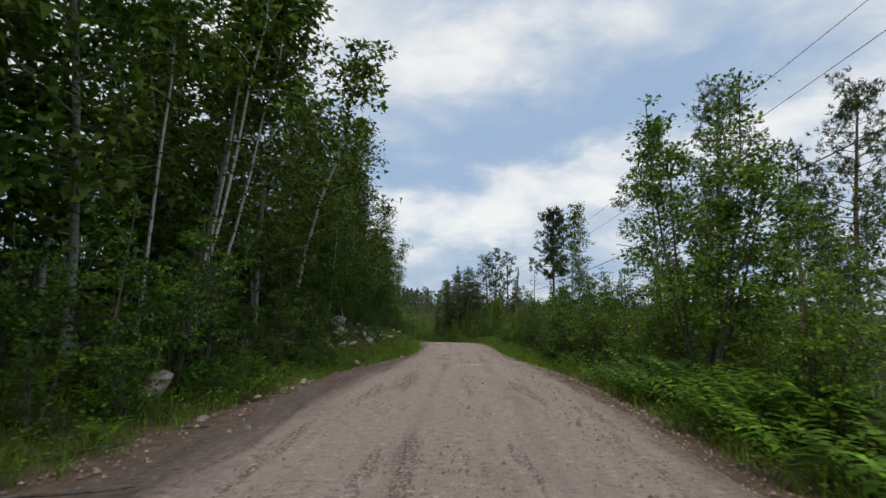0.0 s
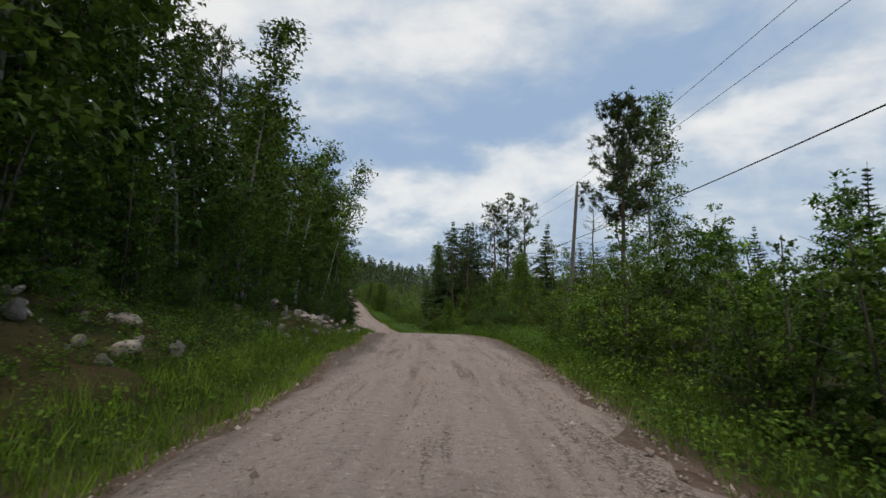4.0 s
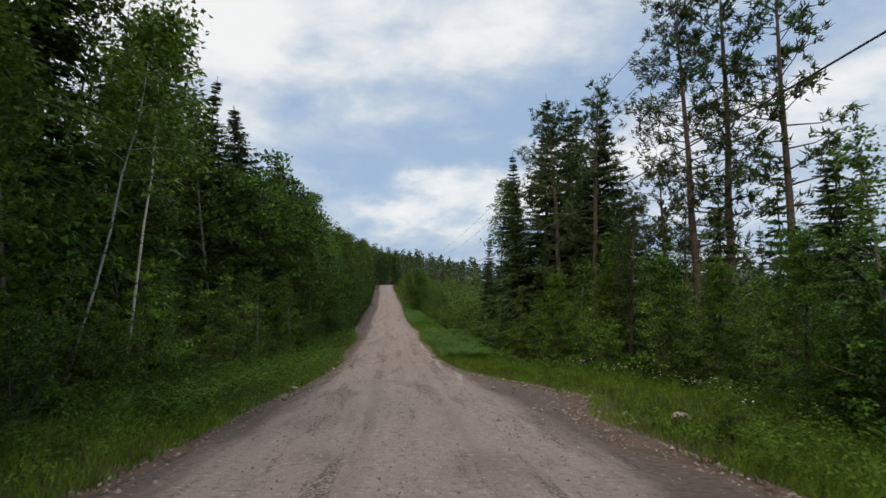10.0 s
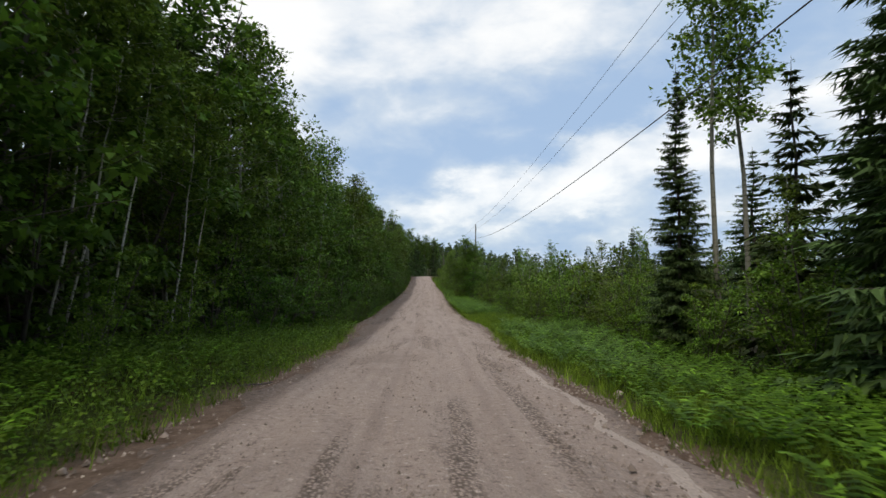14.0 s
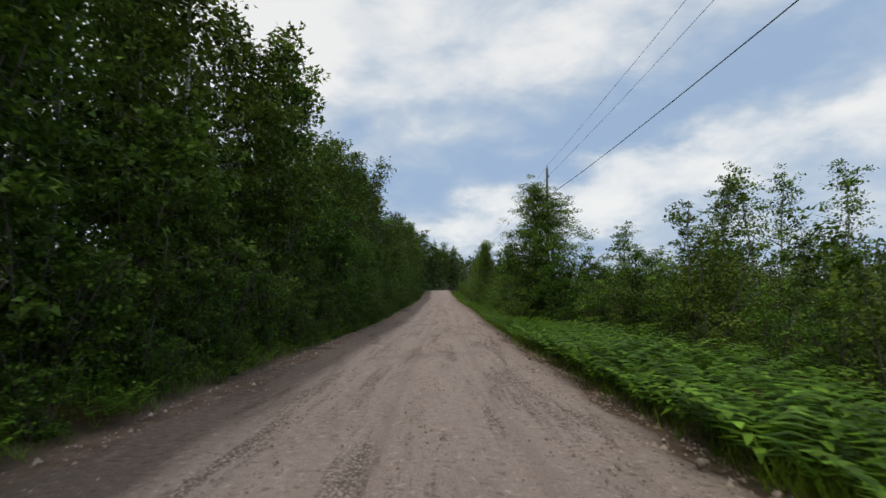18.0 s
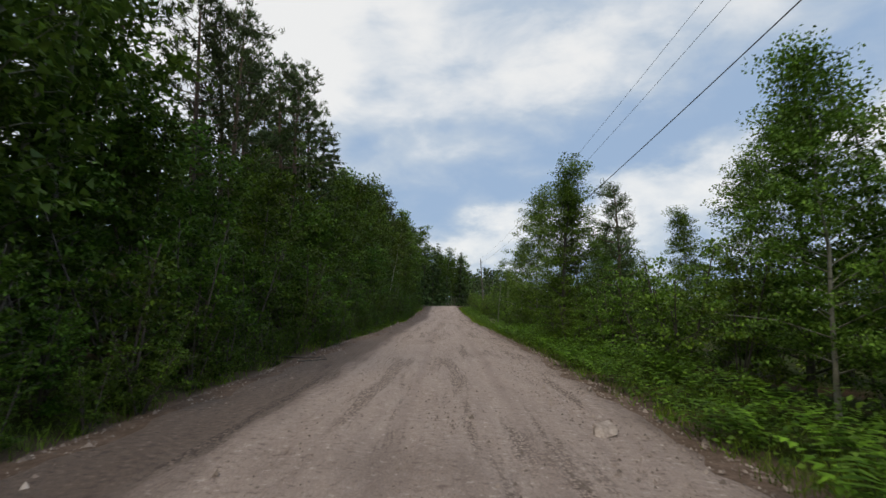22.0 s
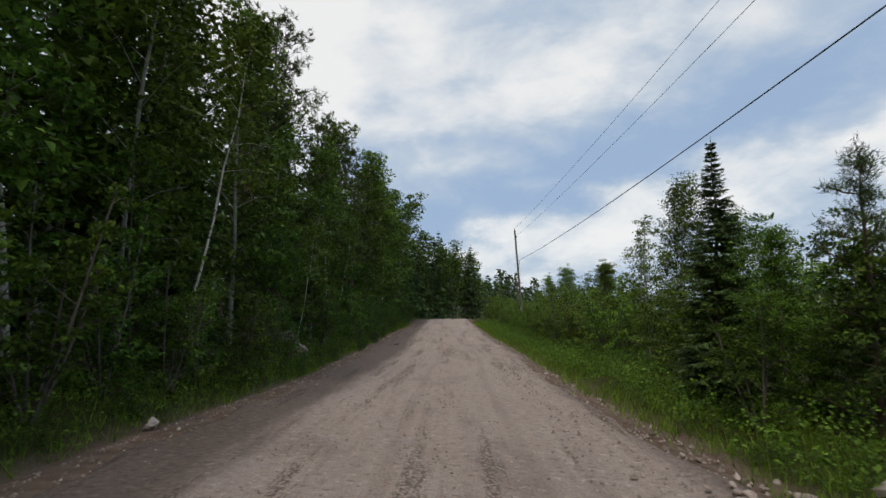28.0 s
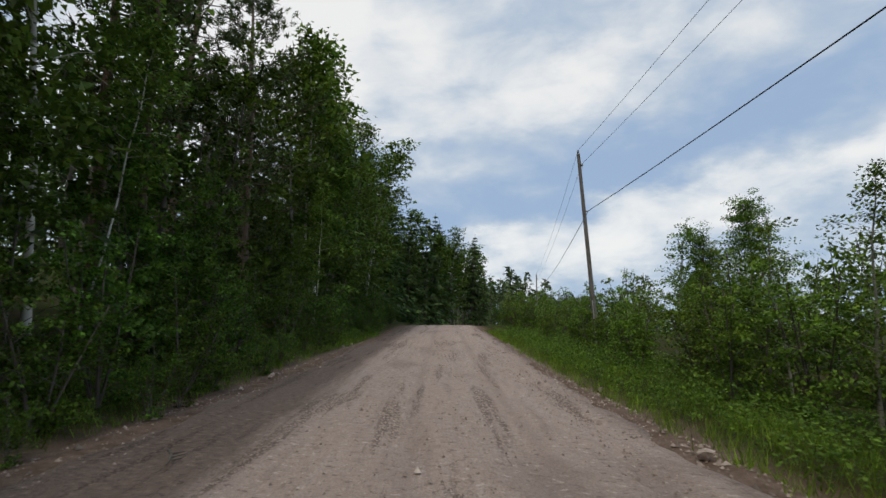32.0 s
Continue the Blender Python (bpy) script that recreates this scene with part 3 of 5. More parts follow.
def pine(seed, H, R, low, limbs, tufts, bark, leaf, lean=0.02, needle=(0.2, 0.42, 0.085)):
    g = np.random.default_rng(seed)
    u = np.linspace(0, 1, 8)
    ld = g.normal(0, lean, 2) * H
    pts = np.c_[ld[0] * u + np.cumsum(g.normal(0, 0.006 * H, 8)) * u, ld[1] * u + np.cumsum(g.normal(0, 0.006 * H, 8)) * u, H * u]
    pts[0, 2] = -0.25
    wood = [tube(pts, 0.0115 * H * (1 - u) ** 0.7 + 0.012, 8)]
    C, A = [], []
    for i in range(limbs):
        f = (i + g.uniform(0, 1)) / limbs
        h = low + (0.98 - low) * f
        o = np.array([np.interp(h, u, pts[:, k]) for k in range(3)])
        az = i * 2.4 + g.uniform(-0.8, 0.8)
        ln = R * (0.35 + 0.65 * np.sin(np.pi * min(1, 0.25 + 0.75 * f))) * g.uniform(0.45, 1.15)
        d = np.array([np.cos(az), np.sin(az), g.uniform(-0.1, 0.45) + 0.35 * f])
        lp = np.stack([o, o + d * ln * 0.5 + [0, 0, -0.06 * ln], o + d * ln + [0, 0, 0.06 * ln]])
        wood.append(tube(lp, [0.045 * (1.2 - f), 0.025, 0.008], 4))
        for k in range(tufts):
            t = g.uniform(0.35, 1.02)
            c = o + d * ln * t + g.normal(0, 0.17 * R * 0.5, 3)
            m = int(g.integers(11, 18))
            q = g.normal(0, 1, (m, 3)) + d * 0.8 + [0, 0, 0.35]
            C.append(c + g.normal(0, 0.07, (m, 3)))
            A.append(q)
    for k in range(max(0, int(low * 14))):
        o = np.array([np.interp(low * g.uniform(0.4, 1.0), u, pts[:, j]) for j in range(3)])
        az = g.uniform(0, 6.28)
        d = np.array([np.cos(az), np.sin(az), g.uniform(-0.3, 0.1)])
        wood.append(tube(np.stack([o, o + d * 0.5, o + d * g.uniform(0.7, 1.5)]), [0.02, 0.012, 0.005], 3))
    C, A = np.concatenate(C), np.concatenate(A)
    g2 = np.random.default_rng(seed + 1)
    v, f = blades(C, A, g2.normal(0, 1, C.shape), g2.uniform(needle[0], needle[1], len(C)), needle[2])
    wv, wf = join(wood)
    return [("trunk", mesh_of("trunk", wv, wf, bark, smooth=True)), ("crown", mesh_of("crown", v, f, leaf))]


def snag(seed, H):
    """A dead standing tree: bare trunk with broken limbs."""
    g = np.random.default_rng(seed)
    u = np.linspace(0, 1, 8)
    pts = np.c_[np.cumsum(g.normal(0, 0.01 * H, 8)) * u, np.cumsum(g.normal(0, 0.01 * H, 8)) * u, H * u]
    pts[0, 2] = -0.25
    wood, twigs = [tube(pts, 0.010 * H * (1 - u) ** 0.7 + 0.012, 6)], []
    for i in range(44):
        h = g.uniform(0.35, 0.98)
        o = np.array([np.interp(h, u, pts[:, k]) for k in range(3)])
        az = g.uniform(0, 6.28)
        d = np.array([np.cos(az), np.sin(az), g.uniform(0.0, 0.8)])
        ln = H * 0.16 * (1.15 - h) * g.uniform(0.6, 1.5) + 0.2
        e = o + d * ln
        twigs.append(tube(np.stack([o, o + d * ln * 0.5, e + [0, 0, 0.1]]), [0.022, 0.014, 0.006], 3))
        for _ in range(3):
            b = o + d * ln * g.uniform(0.4, 0.95)
            twigs.append(tube(np.stack([b, b + (d + g.normal(0, 0.6, 3)) * ln * 0.35]), [0.01, 0.004], 3))
    wv, wf = join(wood)
    tv, tf = join(twigs)
    return [("trunk", mesh_of("trunk", *join([(wv, wf), (tv, tf)]), BARK, smooth=True))]


FORMS = {}


def form(kind, parts, name, label, category, group, height):
    FORMS[kind] = (parts, name, label, category, group, height)


A_, B_ = "deciduous trees beside the road", "roadside shrubs"
for i in range(4):
    form(f"aspen{i}", broadleaf(10 + i, 15, 0.15, 2.9, 30, 5, 26, 0.185, 0.085, BARK_PALE, LEAF_ASPEN, True, 0.05, 0.85, sides=3), "aspen_tree", "tall green aspen with pale grey trunk at the forest edge", "tree", A_, 15)
for i in range(2):
    form(f"backaspen{i}", broadleaf(16 + i, 15, 0.25, 3.0, 20, 4, 24, 0.28, 0.11, BARK_PALE, LEAF_ASPEN, True, 0.04, 1.0, sides=3), "aspen_tree", "tall green aspen standing deep in the forest", "tree", A_, 15)
for i in range(3):
    form(f"birch{i}", broadleaf(20 + i, 11, 0.30, 2.1, 24, 5, 22, 0.17, 0.065, BARK_WHITE, LEAF_BIRCH, True, 0.08, 0.68, sides=3), "birch_tree", "slender leaning birch with white bark and green leaves", "tree", A_, 11)
for i in range(2):
    form(f"young{i}", broadleaf(30 + i, 8, 0.10, 2.0, 26, 5, 22, 0.125, 0.055, BARK_PALE, LEAF_BIRCH, False, 0.04, 0.42, inner=0.1, sides=3), "young_birch_tree", "young leafy birch standing among roadside shrubs", "tree", A_, 8)
for i in range(3):
    form(f"under{i}", broadleaf(40 + i, 7, 0.04, 2.6, 18, 3, 46, 0.115, 0.05, BARK, LEAF_DARK, True, 0.05, 0.40, stems=2, inner=0.15, sides=3), "understorey_tree", "dense dark green understorey tree at the forest edge", "tree", A_, 7)
for i in range(3):
    form(f"hedge{i}", broadleaf(45 + i, 3.4, 0.03, 1.25, 8, 3, 25, 0.095, 0.03, BARK, LEAF_DARK, False, 0.05, 0.27, stems=5, inner=0.1, sides=3), "hazel_shrub", "dense dark green shrub overhanging the road margin", "shrub", "shrubs of the forest edge", 3.4)
for i in range(4):
    form(f"shrub{i}", broadleaf(50 + i, 3.2, 0.05, 1.25, 8, 3, 25, 0.095, 0.03, BARK, LEAF_SHRUB, False, 0.05, 0.29, stems=5, inner=0.05, sides=3), "alder_shrub", "bright green many-stemmed alder shrub by the road", "shrub", B_, 3.2)
for i in range(2):
    form(f"thicket{i}", broadleaf(56 + i, 5.0, 0.04, 1.7, 8, 3, 24, 0.12, 0.04, BARK, LEAF_SHRUB, False, 0.05, 0.38, stems=5, inner=0.05, sides=3), "willow_shrub", "green willow shrub in the thicket under the power line", "shrub", B_, 5.0)
for i in range(2):
    form(f"deep{i}", broadleaf(92 + i, 7, 0.04, 2.7, 12, 3, 17, 0.23, 0.05, BARK, LEAF_DARK, True, 0.05, 0.6, stems=2, inner=0.15, sides=3), "understorey_tree", "dark green understorey tree inside the forest", "tree", A_, 7)
    form(f"strip{i}", broadleaf(94 + i, 5.0, 0.04, 1.8, 6, 2, 18, 0.19, 0.04, BARK, LEAF_SHRUB, True, 0.05, 0.5, stems=5, inner=0.05, sides=3), "willow_shrub", "green willow shrub far out on the open strip", "shrub", B_, 5.0)
form("fine0", broadleaf(34, 9, 0.12, 2.4, 40, 8, 50, 0.10, 0.05, BARK_WHITE, LEAF_BIRCH, False, 0.02, 0.5, inner=0.2, sides=4), "roadside_birch_tree", "leafy young birch with pale trunk close to the road", "tree", A_, 9)
form("fine1", broadleaf(35, 9, 0.10, 2.5, 42, 8, 54, 0.10, 0.05, BARK_PALE, LEAF_BIRCH, False, 0.03, 0.5, inner=0.2, sides=4), "roadside_birch_tree", "leafy young birch with pale trunk close to the road", "tree", A_, 9)
for i in range(2):
    form(f"bushy{i}", broadleaf(60 + i, 8.6, 0.05, 3.1, 46, 9, 62, 0.092, 0.10, BARK, LEAF_BIRCH, False, 0.01, 0.46, inner=0.1, sides=3), "rounded_bushy_tree", "rounded dense bushy tree with small green leaves", "tree", A_, 8.6)
for i in range(2):
    form(f"tall{i}", broadleaf(66 + i, 18, 0.52, 2.3, 26, 5, 26, 0.17, 0.12, BARK_PALE, LEAF_BIRCH, True, 0.02, 0.75, sides=3), "tall_aspen_tree", "tall aspen with a bare lower trunk and a high crown", "tree", A_, 18)
form("tallfull0", broadleaf(68, 20, 0.30, 3.6, 40, 6, 34, 0.17, 0.13, BARK_PALE, LEAF_BIRCH, True, 0.02, 0.8, sides=3), "tall_aspen_tree", "tall aspen with a wide airy crown above the shrubs", "tree", A_, 20)
for i in range(2):
    form(f"barebirch{i}", broadleaf(26 + i, 11, 0.55, 1.7, 18, 5, 24, 0.14, 0.030, BARK_WHITE, LEAF_BIRCH, True, 0.05, 0.6, sides=3), "white_birch_tree", "white-barked birch with a bare stem leaning at the forest edge", "tree", A_, 11)
form("stemmy0", broadleaf(64, 7.2, 0.25, 1.6, 12, 5, 30, 0.11, 0.05, BARK, LEAF_BIRCH, False, 0.02, 0.42, stems=7), "willow_tree", "tall many-stemmed willow with airy green foliage", "tree", A_, 7.2)
for i in range(3):
    form(f"spruce{i}", spruce(70 + i, 14, 2.8, BARK, NEEDLE, 0.04, 44, 9, 0.95, 7), "spruce_tree", "dark green spruce with drooping branches", "tree", "conifers beside the road", 14)
for i in range(2):
    form(f"nearspruce{i}", spruce(101 + i, 14, 2.5, BARK, NEEDLE, 0.04, 58, 10, 0.8, 15, 0.62), "spruce_tree", "dark green spruce with drooping feathery branches", "tree", "conifers beside the road", 14)
for i in range(2):
    form(f"fir{i}", spruce(77 + i, 14, 2.6, BARK, NEEDLE, 0.05, 28, 6, 1.6, 3), "spruce_tree", "dark green spruce standing inside the forest", "tree", "conifers beside the road", 14)
form("slim0", spruce(75, 11, 1.35, BARK, NEEDLE, 0.05, 40, 7, 0.9, 5), "black_spruce_tree", "narrow black spruce with a spire top", "tree", "conifers beside the road", 11)
for i in range(3):
    form(f"pine{i}", pine(80 + i, 18, 2.8, 0.40, 34, 8, BARK_PINE, NEEDLE_PINE), "jack_pine_tree", "tall sparse jack pine with a bare lower trunk", "tree", "conifers beside the road", 18)
form("limbpine0", pine(84, 18, 3.4, 0.28, 54, 15, BARK_PINE, NEEDLE_PINE, needle=(0.16, 0.36, 0.06)), "jack_pine_tree", "tall dark pine with long heavy limbs", "tree", "conifers beside the road", 18)
form("crownpine0", pine(88, 18, 2.9, 0.50, 46, 24, BARK_PINE, NEEDLE_PINE, needle=(0.18, 0.4, 0.075)), "tall_pine_tree", "tall pine with a bare trunk and a dense high crown", "tree", "conifers beside the road", 18)
form("pineyoung0", pine(86, 7, 1.4, 0.08, 44, 15, BARK_PINE, NEEDLE_PINE, needle=(0.12, 0.24, 0.022)), "young_pine_tree", "young pine with upswept branches above the shrubs", "tree", "conifers beside the road", 7)
form("snag0", snag(90, 10), "dead_tree", "dead grey tree with bare broken branches", "tree", "dead trees", 10)
form("snag1", snag(91, 13), "dead_tree", "dead grey tree with bare broken branches", "tree", "dead trees", 13)


def plant(kind, y, off, height, turn=None, lean=(0, 0), wide=1.0, label=""):
    """Plants a form so that it stands height metres tall, off metres right of the road's middle line."""
    parts, name, text, category, group, tall = FORMS[kind]
    x, y, z = spot(y, off)
    s = height / tall
    root = new(name)
    turn = random.uniform(0, 360) if turn is None else turn
    root.matrix_basis = pose(x, y, z, lean[0], lean[1], 0) @ pose(0, 0, 0, 0, 0, turn) @ Matrix.Diagonal((s * wide, s * wide, s, 1))
    tagged(root, label or text, category, group)
    for pname, me in parts:
        part(pname, me, root)
    return root


# ---- ground and road ----
def build_ground():
    ys = np.r_[-3000, -900, -300, -120, np.arange(-60, 462, 1.5), 520, 640, 900, 1500, 3000]
    right = np.r_[np.arange(0, 9, 0.45), 9.5, 11, 13, 16, 20, 26, 34, 45, 60, 90, 150, 300, 800, 3000]
    offs = np.r_[-right[:0:-1], right]
    Y, O = np.meshgrid(ys, offs, indexing="ij")
    X = cx(Y) + O
    Z = land(X, Y)
    n, m = Y.shape
    i, j = np.arange(n - 1)[:, None] * m, np.arange(m - 1)[None]
    f = np.stack([i + j, i + j + 1, i + m + j + 1, i + m + j], -1).reshape(-1, 4)
    ob = new("ground", mesh_of("ground", np.stack([X, Y, Z], -1).reshape(-1, 3), f, SOIL, np.stack([np.maximum(-O * 0.98 - edge_left(Y), O * 0.98 - edge_right(Y)), Y], -1).reshape(-1, 2), True))
    tagged(ob, "brown forest soil with leaf litter and moss beside the road", "ground", kind="structure")


def build_road():
    ys = np.arange(-45, 420, 0.33)
    t = np.linspace(-1, 1, 65)
    g = np.random.default_rng(5)
    jag_l, jag_r = (_smooth(g.normal(0, 0.75, len(ys)), 9) + _smooth(g.normal(0, 0.4, len(ys)), 3) for _ in range(2))
    L, R = edge_left(ys) + 0.15 + jag_l * 0.35, edge_right(ys) + 0.15 + jag_r * 0.35
    Y = np.repeat(ys[:, None], len(t), 1)
    O = np.where(t < 0, t * L[:, None], t * R[:, None])
    lumps = 0.018 * np.sin(2.3 * O + 0.31 * Y) * np.sin(0.9 * Y + O) + 0.012 * np.sin(5.1 * O + 1.7 * Y)
    ruts = -0.03 * sum(np.exp(-((O - c) / 0.28) ** 2) for c in (-2.2, -0.75, 0.75, 2.0))
    # washed-out grooves along both edges where the road runs down to the hollow
    wash = np.interp(Y, [96, 102, 132, 140], [0, 1, 1, 0])
    wander = 0.10 * np.sin(0.9 * Y) + 0.06 * np.sin(2.3 * Y + 1)
    ruts = ruts - wash * (0.05 * np.exp(-((O + edge_left(Y) - 0.45 + wander) / 0.13) ** 2) + 0.02 * np.exp(-((O - edge_right(Y) + 0.55 + 2 * wander) / 0.13) ** 2))
    Z = gz(Y) + 0.03 - 0.016 * np.abs(O) + ruts + lumps - 0.16 * np.clip((np.abs(t)[None] - 0.88) / 0.12, 0, 1) ** 1.5
    X = cx(Y) + O / 0.98
    n, m = Y.shape
    i, j = np.arange(n - 1)[:, None] * m, np.arange(m - 1)[None]
    f = np.stack([i + j, i + j + 1, i + m + j + 1, i + m + j], -1).reshape(-1, 4)
    ob = new("road", mesh_of("road", np.stack([X, Y, Z], -1).reshape(-1, 3), f, ROAD, np.stack([O, Y], -1).reshape(-1, 2), True))
    tagged(ob, "pinkish-grey packed gravel road with wheel tracks", "road", kind="structure")


BANKS = [(16, 48), (56, 92)]


def bank_height(X, Y, D, y0, y1):
    """Height of the rubble lying on the foot of the hillside, D metres outside the road."""
    ends = np.clip(np.minimum(Y - y0, y1 - Y) / 4, 0, 1) * np.clip(np.minimum(D - 1.3, 5.1 - D) / 0.6, 0, 1)
    return land(X, Y) - 0.12 + ends * (0.24 + 0.20 * np.sin(2.1 * Y + 1.3 * D) * np.sin(1.7 * D - 0.6 * Y) + 0.07 * np.sin(5.3 * Y) * np.sin(4.7 * D + Y))


def build_bank(y0, y1):
    """Bare rubbly soil of the cut bank."""
    ys, ds = np.arange(y0, y1, 0.4), np.arange(1.3, 5.4, 0.3)
    Y, D = np.meshgrid(ys, ds, indexing="ij")
    X = cx(Y) - (edge_left(Y) + D) / 0.98
    Z = bank_height(X, Y, D, y0, y1)
    n, m = Y.shape
    i, j = np.arange(n - 1)[:, None] * m, np.arange(m - 1)[None]
    f = np.stack([i + j, i + j + 1, i + m + j + 1, i + m + j], -1).reshape(-1, 4)
    ob = new("bank", mesh_of("bank", np.stack([X, Y, Z], -1).reshape(-1, 3), f, BANK_SOIL, smooth=True))
    tagged(ob, "bare brown rubble soil of the cut bank", "bank", kind="structure")


build_ground()
build_road()
for ends in BANKS:
    build_bank(*ends)


# ---- stones ----
def boulder_mesh(seed, mat, rough=0.22):
    bm = bmesh.new()
    bmesh.ops.create_icosphere(bm, subdivisions=2, radius=0.5)
    g = random.Random(seed)
    sx, sy, sz = g.uniform(0.8, 1.25), g.uniform(0.75, 1.1), g.uniform(0.55, 0.85)
    cuts = [(Vector((g.gauss(0, 1), g.gauss(0, 1), g.gauss(0, 1))).normalized(), g.uniform(0.19, 0.36)) for _ in range(9)]
    for v in bm.verts:
        for nrm, d in cuts:
            over = v.co.dot(nrm) - d
            if over > 0:
                v.co -= nrm * over
        v.co *= 1 + rough * 0.4 * noise.noise(v.co * 3 + Vector((seed, 0, 0)))
        v.co = Vector((v.co.x * sx, v.co.y * sy, v.co.z * sz))
    me = bpy.data.meshes.new("boulder")
    bm.to_mesh(me)
    bm.free()
    me.materials.append(mat)
    return me


STONES = [boulder_mesh(i, ROCK) for i in range(5)] + [boulder_mesh(7 + i, ROCK_MOSS) for i in range(2)]


RUBBLE = []


def stone(y, off, size, form_index=None, sunk=0.25, label="", group="stones along the road"):
    x, y, z = spot(y, off)
    for y0, y1 in BANKS:
        d = -off - edge_left(y)
        if y0 < y < y1 and 1.3 < d < 5.1:
            z = max(z, float(bank_height(x, y, d, y0, y1)))
    on_road = -edge_left(y) < off < edge_right(y)
    me = STONES[random.randrange(len(STONES)) if form_index is None else form_index]
    if size < 0.19:
        RUBBLE.append((me, pose(x, y, z + (0.07 if on_road else 0) + size * (0.34 - sunk), random.uniform(-40, 40), random.uniform(-40, 40), random.uniform(0, 360)) @ Matrix.Scale(size, 4)))
        return
    ob = new("boulder" if size > 0.3 else "stone", me)
    ob.matrix_basis = pose(x, y, z + (0.07 if on_road else 0) + size * (0.34 - sunk), random.uniform(-40, 40), random.uniform(-40, 40), random.uniform(0, 360)) @ Matrix.Scale(size, 4)
    tagged(ob, label or ("grey angular granite boulder half sunk in the bank" if size > 0.3 else "small pale stone at the road edge"), "rock", group)


random.seed(11)
BANK = "boulders of the cut bank"
for y0, y1, count, o0, o1 in ((18, 48, 170, 5.2, 8.5), (56, 78, 190, 5.0, 8.2), (78, 92, 22, 4.8, 6.8), (278, 292, 16, 5.3, 8.0)):
    for _ in range(count):
        stone(random.uniform(y0, y1), -random.uniform(o0, o1), random.choice((0.12, 0.16, 0.2, 0.25, 0.3, 0.4, 0.6)), sunk=0.15, group=BANK)
for y, off, size in ((9.9, -5.4, 0.75), (33.9, -7.5, 1.35), (35.8, -6.3, 0.8), (24.2, -4.5, 0.4), (31, -5.2, 0.5), (71.6, -7.5, 1.0), (72.9, -6.4, 0.45), (72.7, -6.0, 0.36), (74.3, -7.7, 0.62), (77.8, -9.1, 0.75), (76.3, -7.9, 0.5), (73.5, -8.2, 0.55), (69.8, -5.6, 0.45), (76.8, -6.2, 0.36), (70.2, -6.9, 0.6), (67.5, -6.4, 0.55), (69, -6.6, 0.7), (61.5, -6.0, 0.6), (62.4, -6.6, 0.7), (64, -6.2, 0.7), (84, -4.6, 0.45),
                     (288.0, -7.6, 0.8), (288.9, -7.7, 0.9), (283.5, -8.4, 1.3), (280.4, -6.7, 1.0), (266.8, -5.1, 0.42), (22.7, -4.2, 0.45), (293.4, 2.95, 0.28), (85.2, -3.9, 0.32), (172, 2.7, 0.2), (131.4, 3.7, 0.3), (66.0, 4.3, 0.45), (66.2, 4.8, 0.35), (98.5, 5.8, 0.5), (104.5, -3.6, 0.3), (119, -3.4, 0.32), (120, -3.2, 0.3)):
    stone(y, off, size, random.randrange(5), 0.1)
stone(217.1, 2.04, 0.42, 2, 0.27, "flat pale stone set in the road")
stone(245.5, 4.3, 0.95, 0, 0.12, "large pale boulder lying in the grass at the road edge")
stone(264.6, 4.6, 1.15, 1, 0.12, "large pale boulder lying in the grass at the road edge")
for _ in range(46):
    stone(random.uniform(98, 112), random.uniform(3.0, 5.4), random.uniform(0.06, 0.2), random.randrange(5), 0.1)
for _ in range(34):
    stone(random.uniform(262, 266), random.uniform(2.6, 3.9), random.uniform(0.08, 0.22), random.randrange(5), 0.1)
for _ in range(70):
    y = random.uniform(4, 315)
    side = random.choice((-1, 1))
    off = -edge_left(y) - random.uniform(-0.3, 0.7) if side < 0 else edge_right(y) + random.uniform(-0.3, 0.6)
    stone(y, off, random.uniform(0.08, 0.24), random.randrange(5), 0.1)


def build_rubble():
    chunks = []
    for me, m in RUBBLE:
        v, f = np.empty(len(me.vertices) * 3, np.float32), np.empty(len(me.loops), np.int32)
        me.vertices.foreach_get("co", v)
        me.loops.foreach_get("vertex_index", f)
        a = np.array(m)
        chunks.append((v.reshape(-1, 3) @ a[:3, :3].T + a[:3, 3], f.reshape(-1, 3)))
    tagged(new("loose_stones", mesh_of("loose_stones", *join(chunks), GRAVEL_STONE)), "small broken stones lying on the bank and road margins", "stones", kind="stuff")


build_rubble()


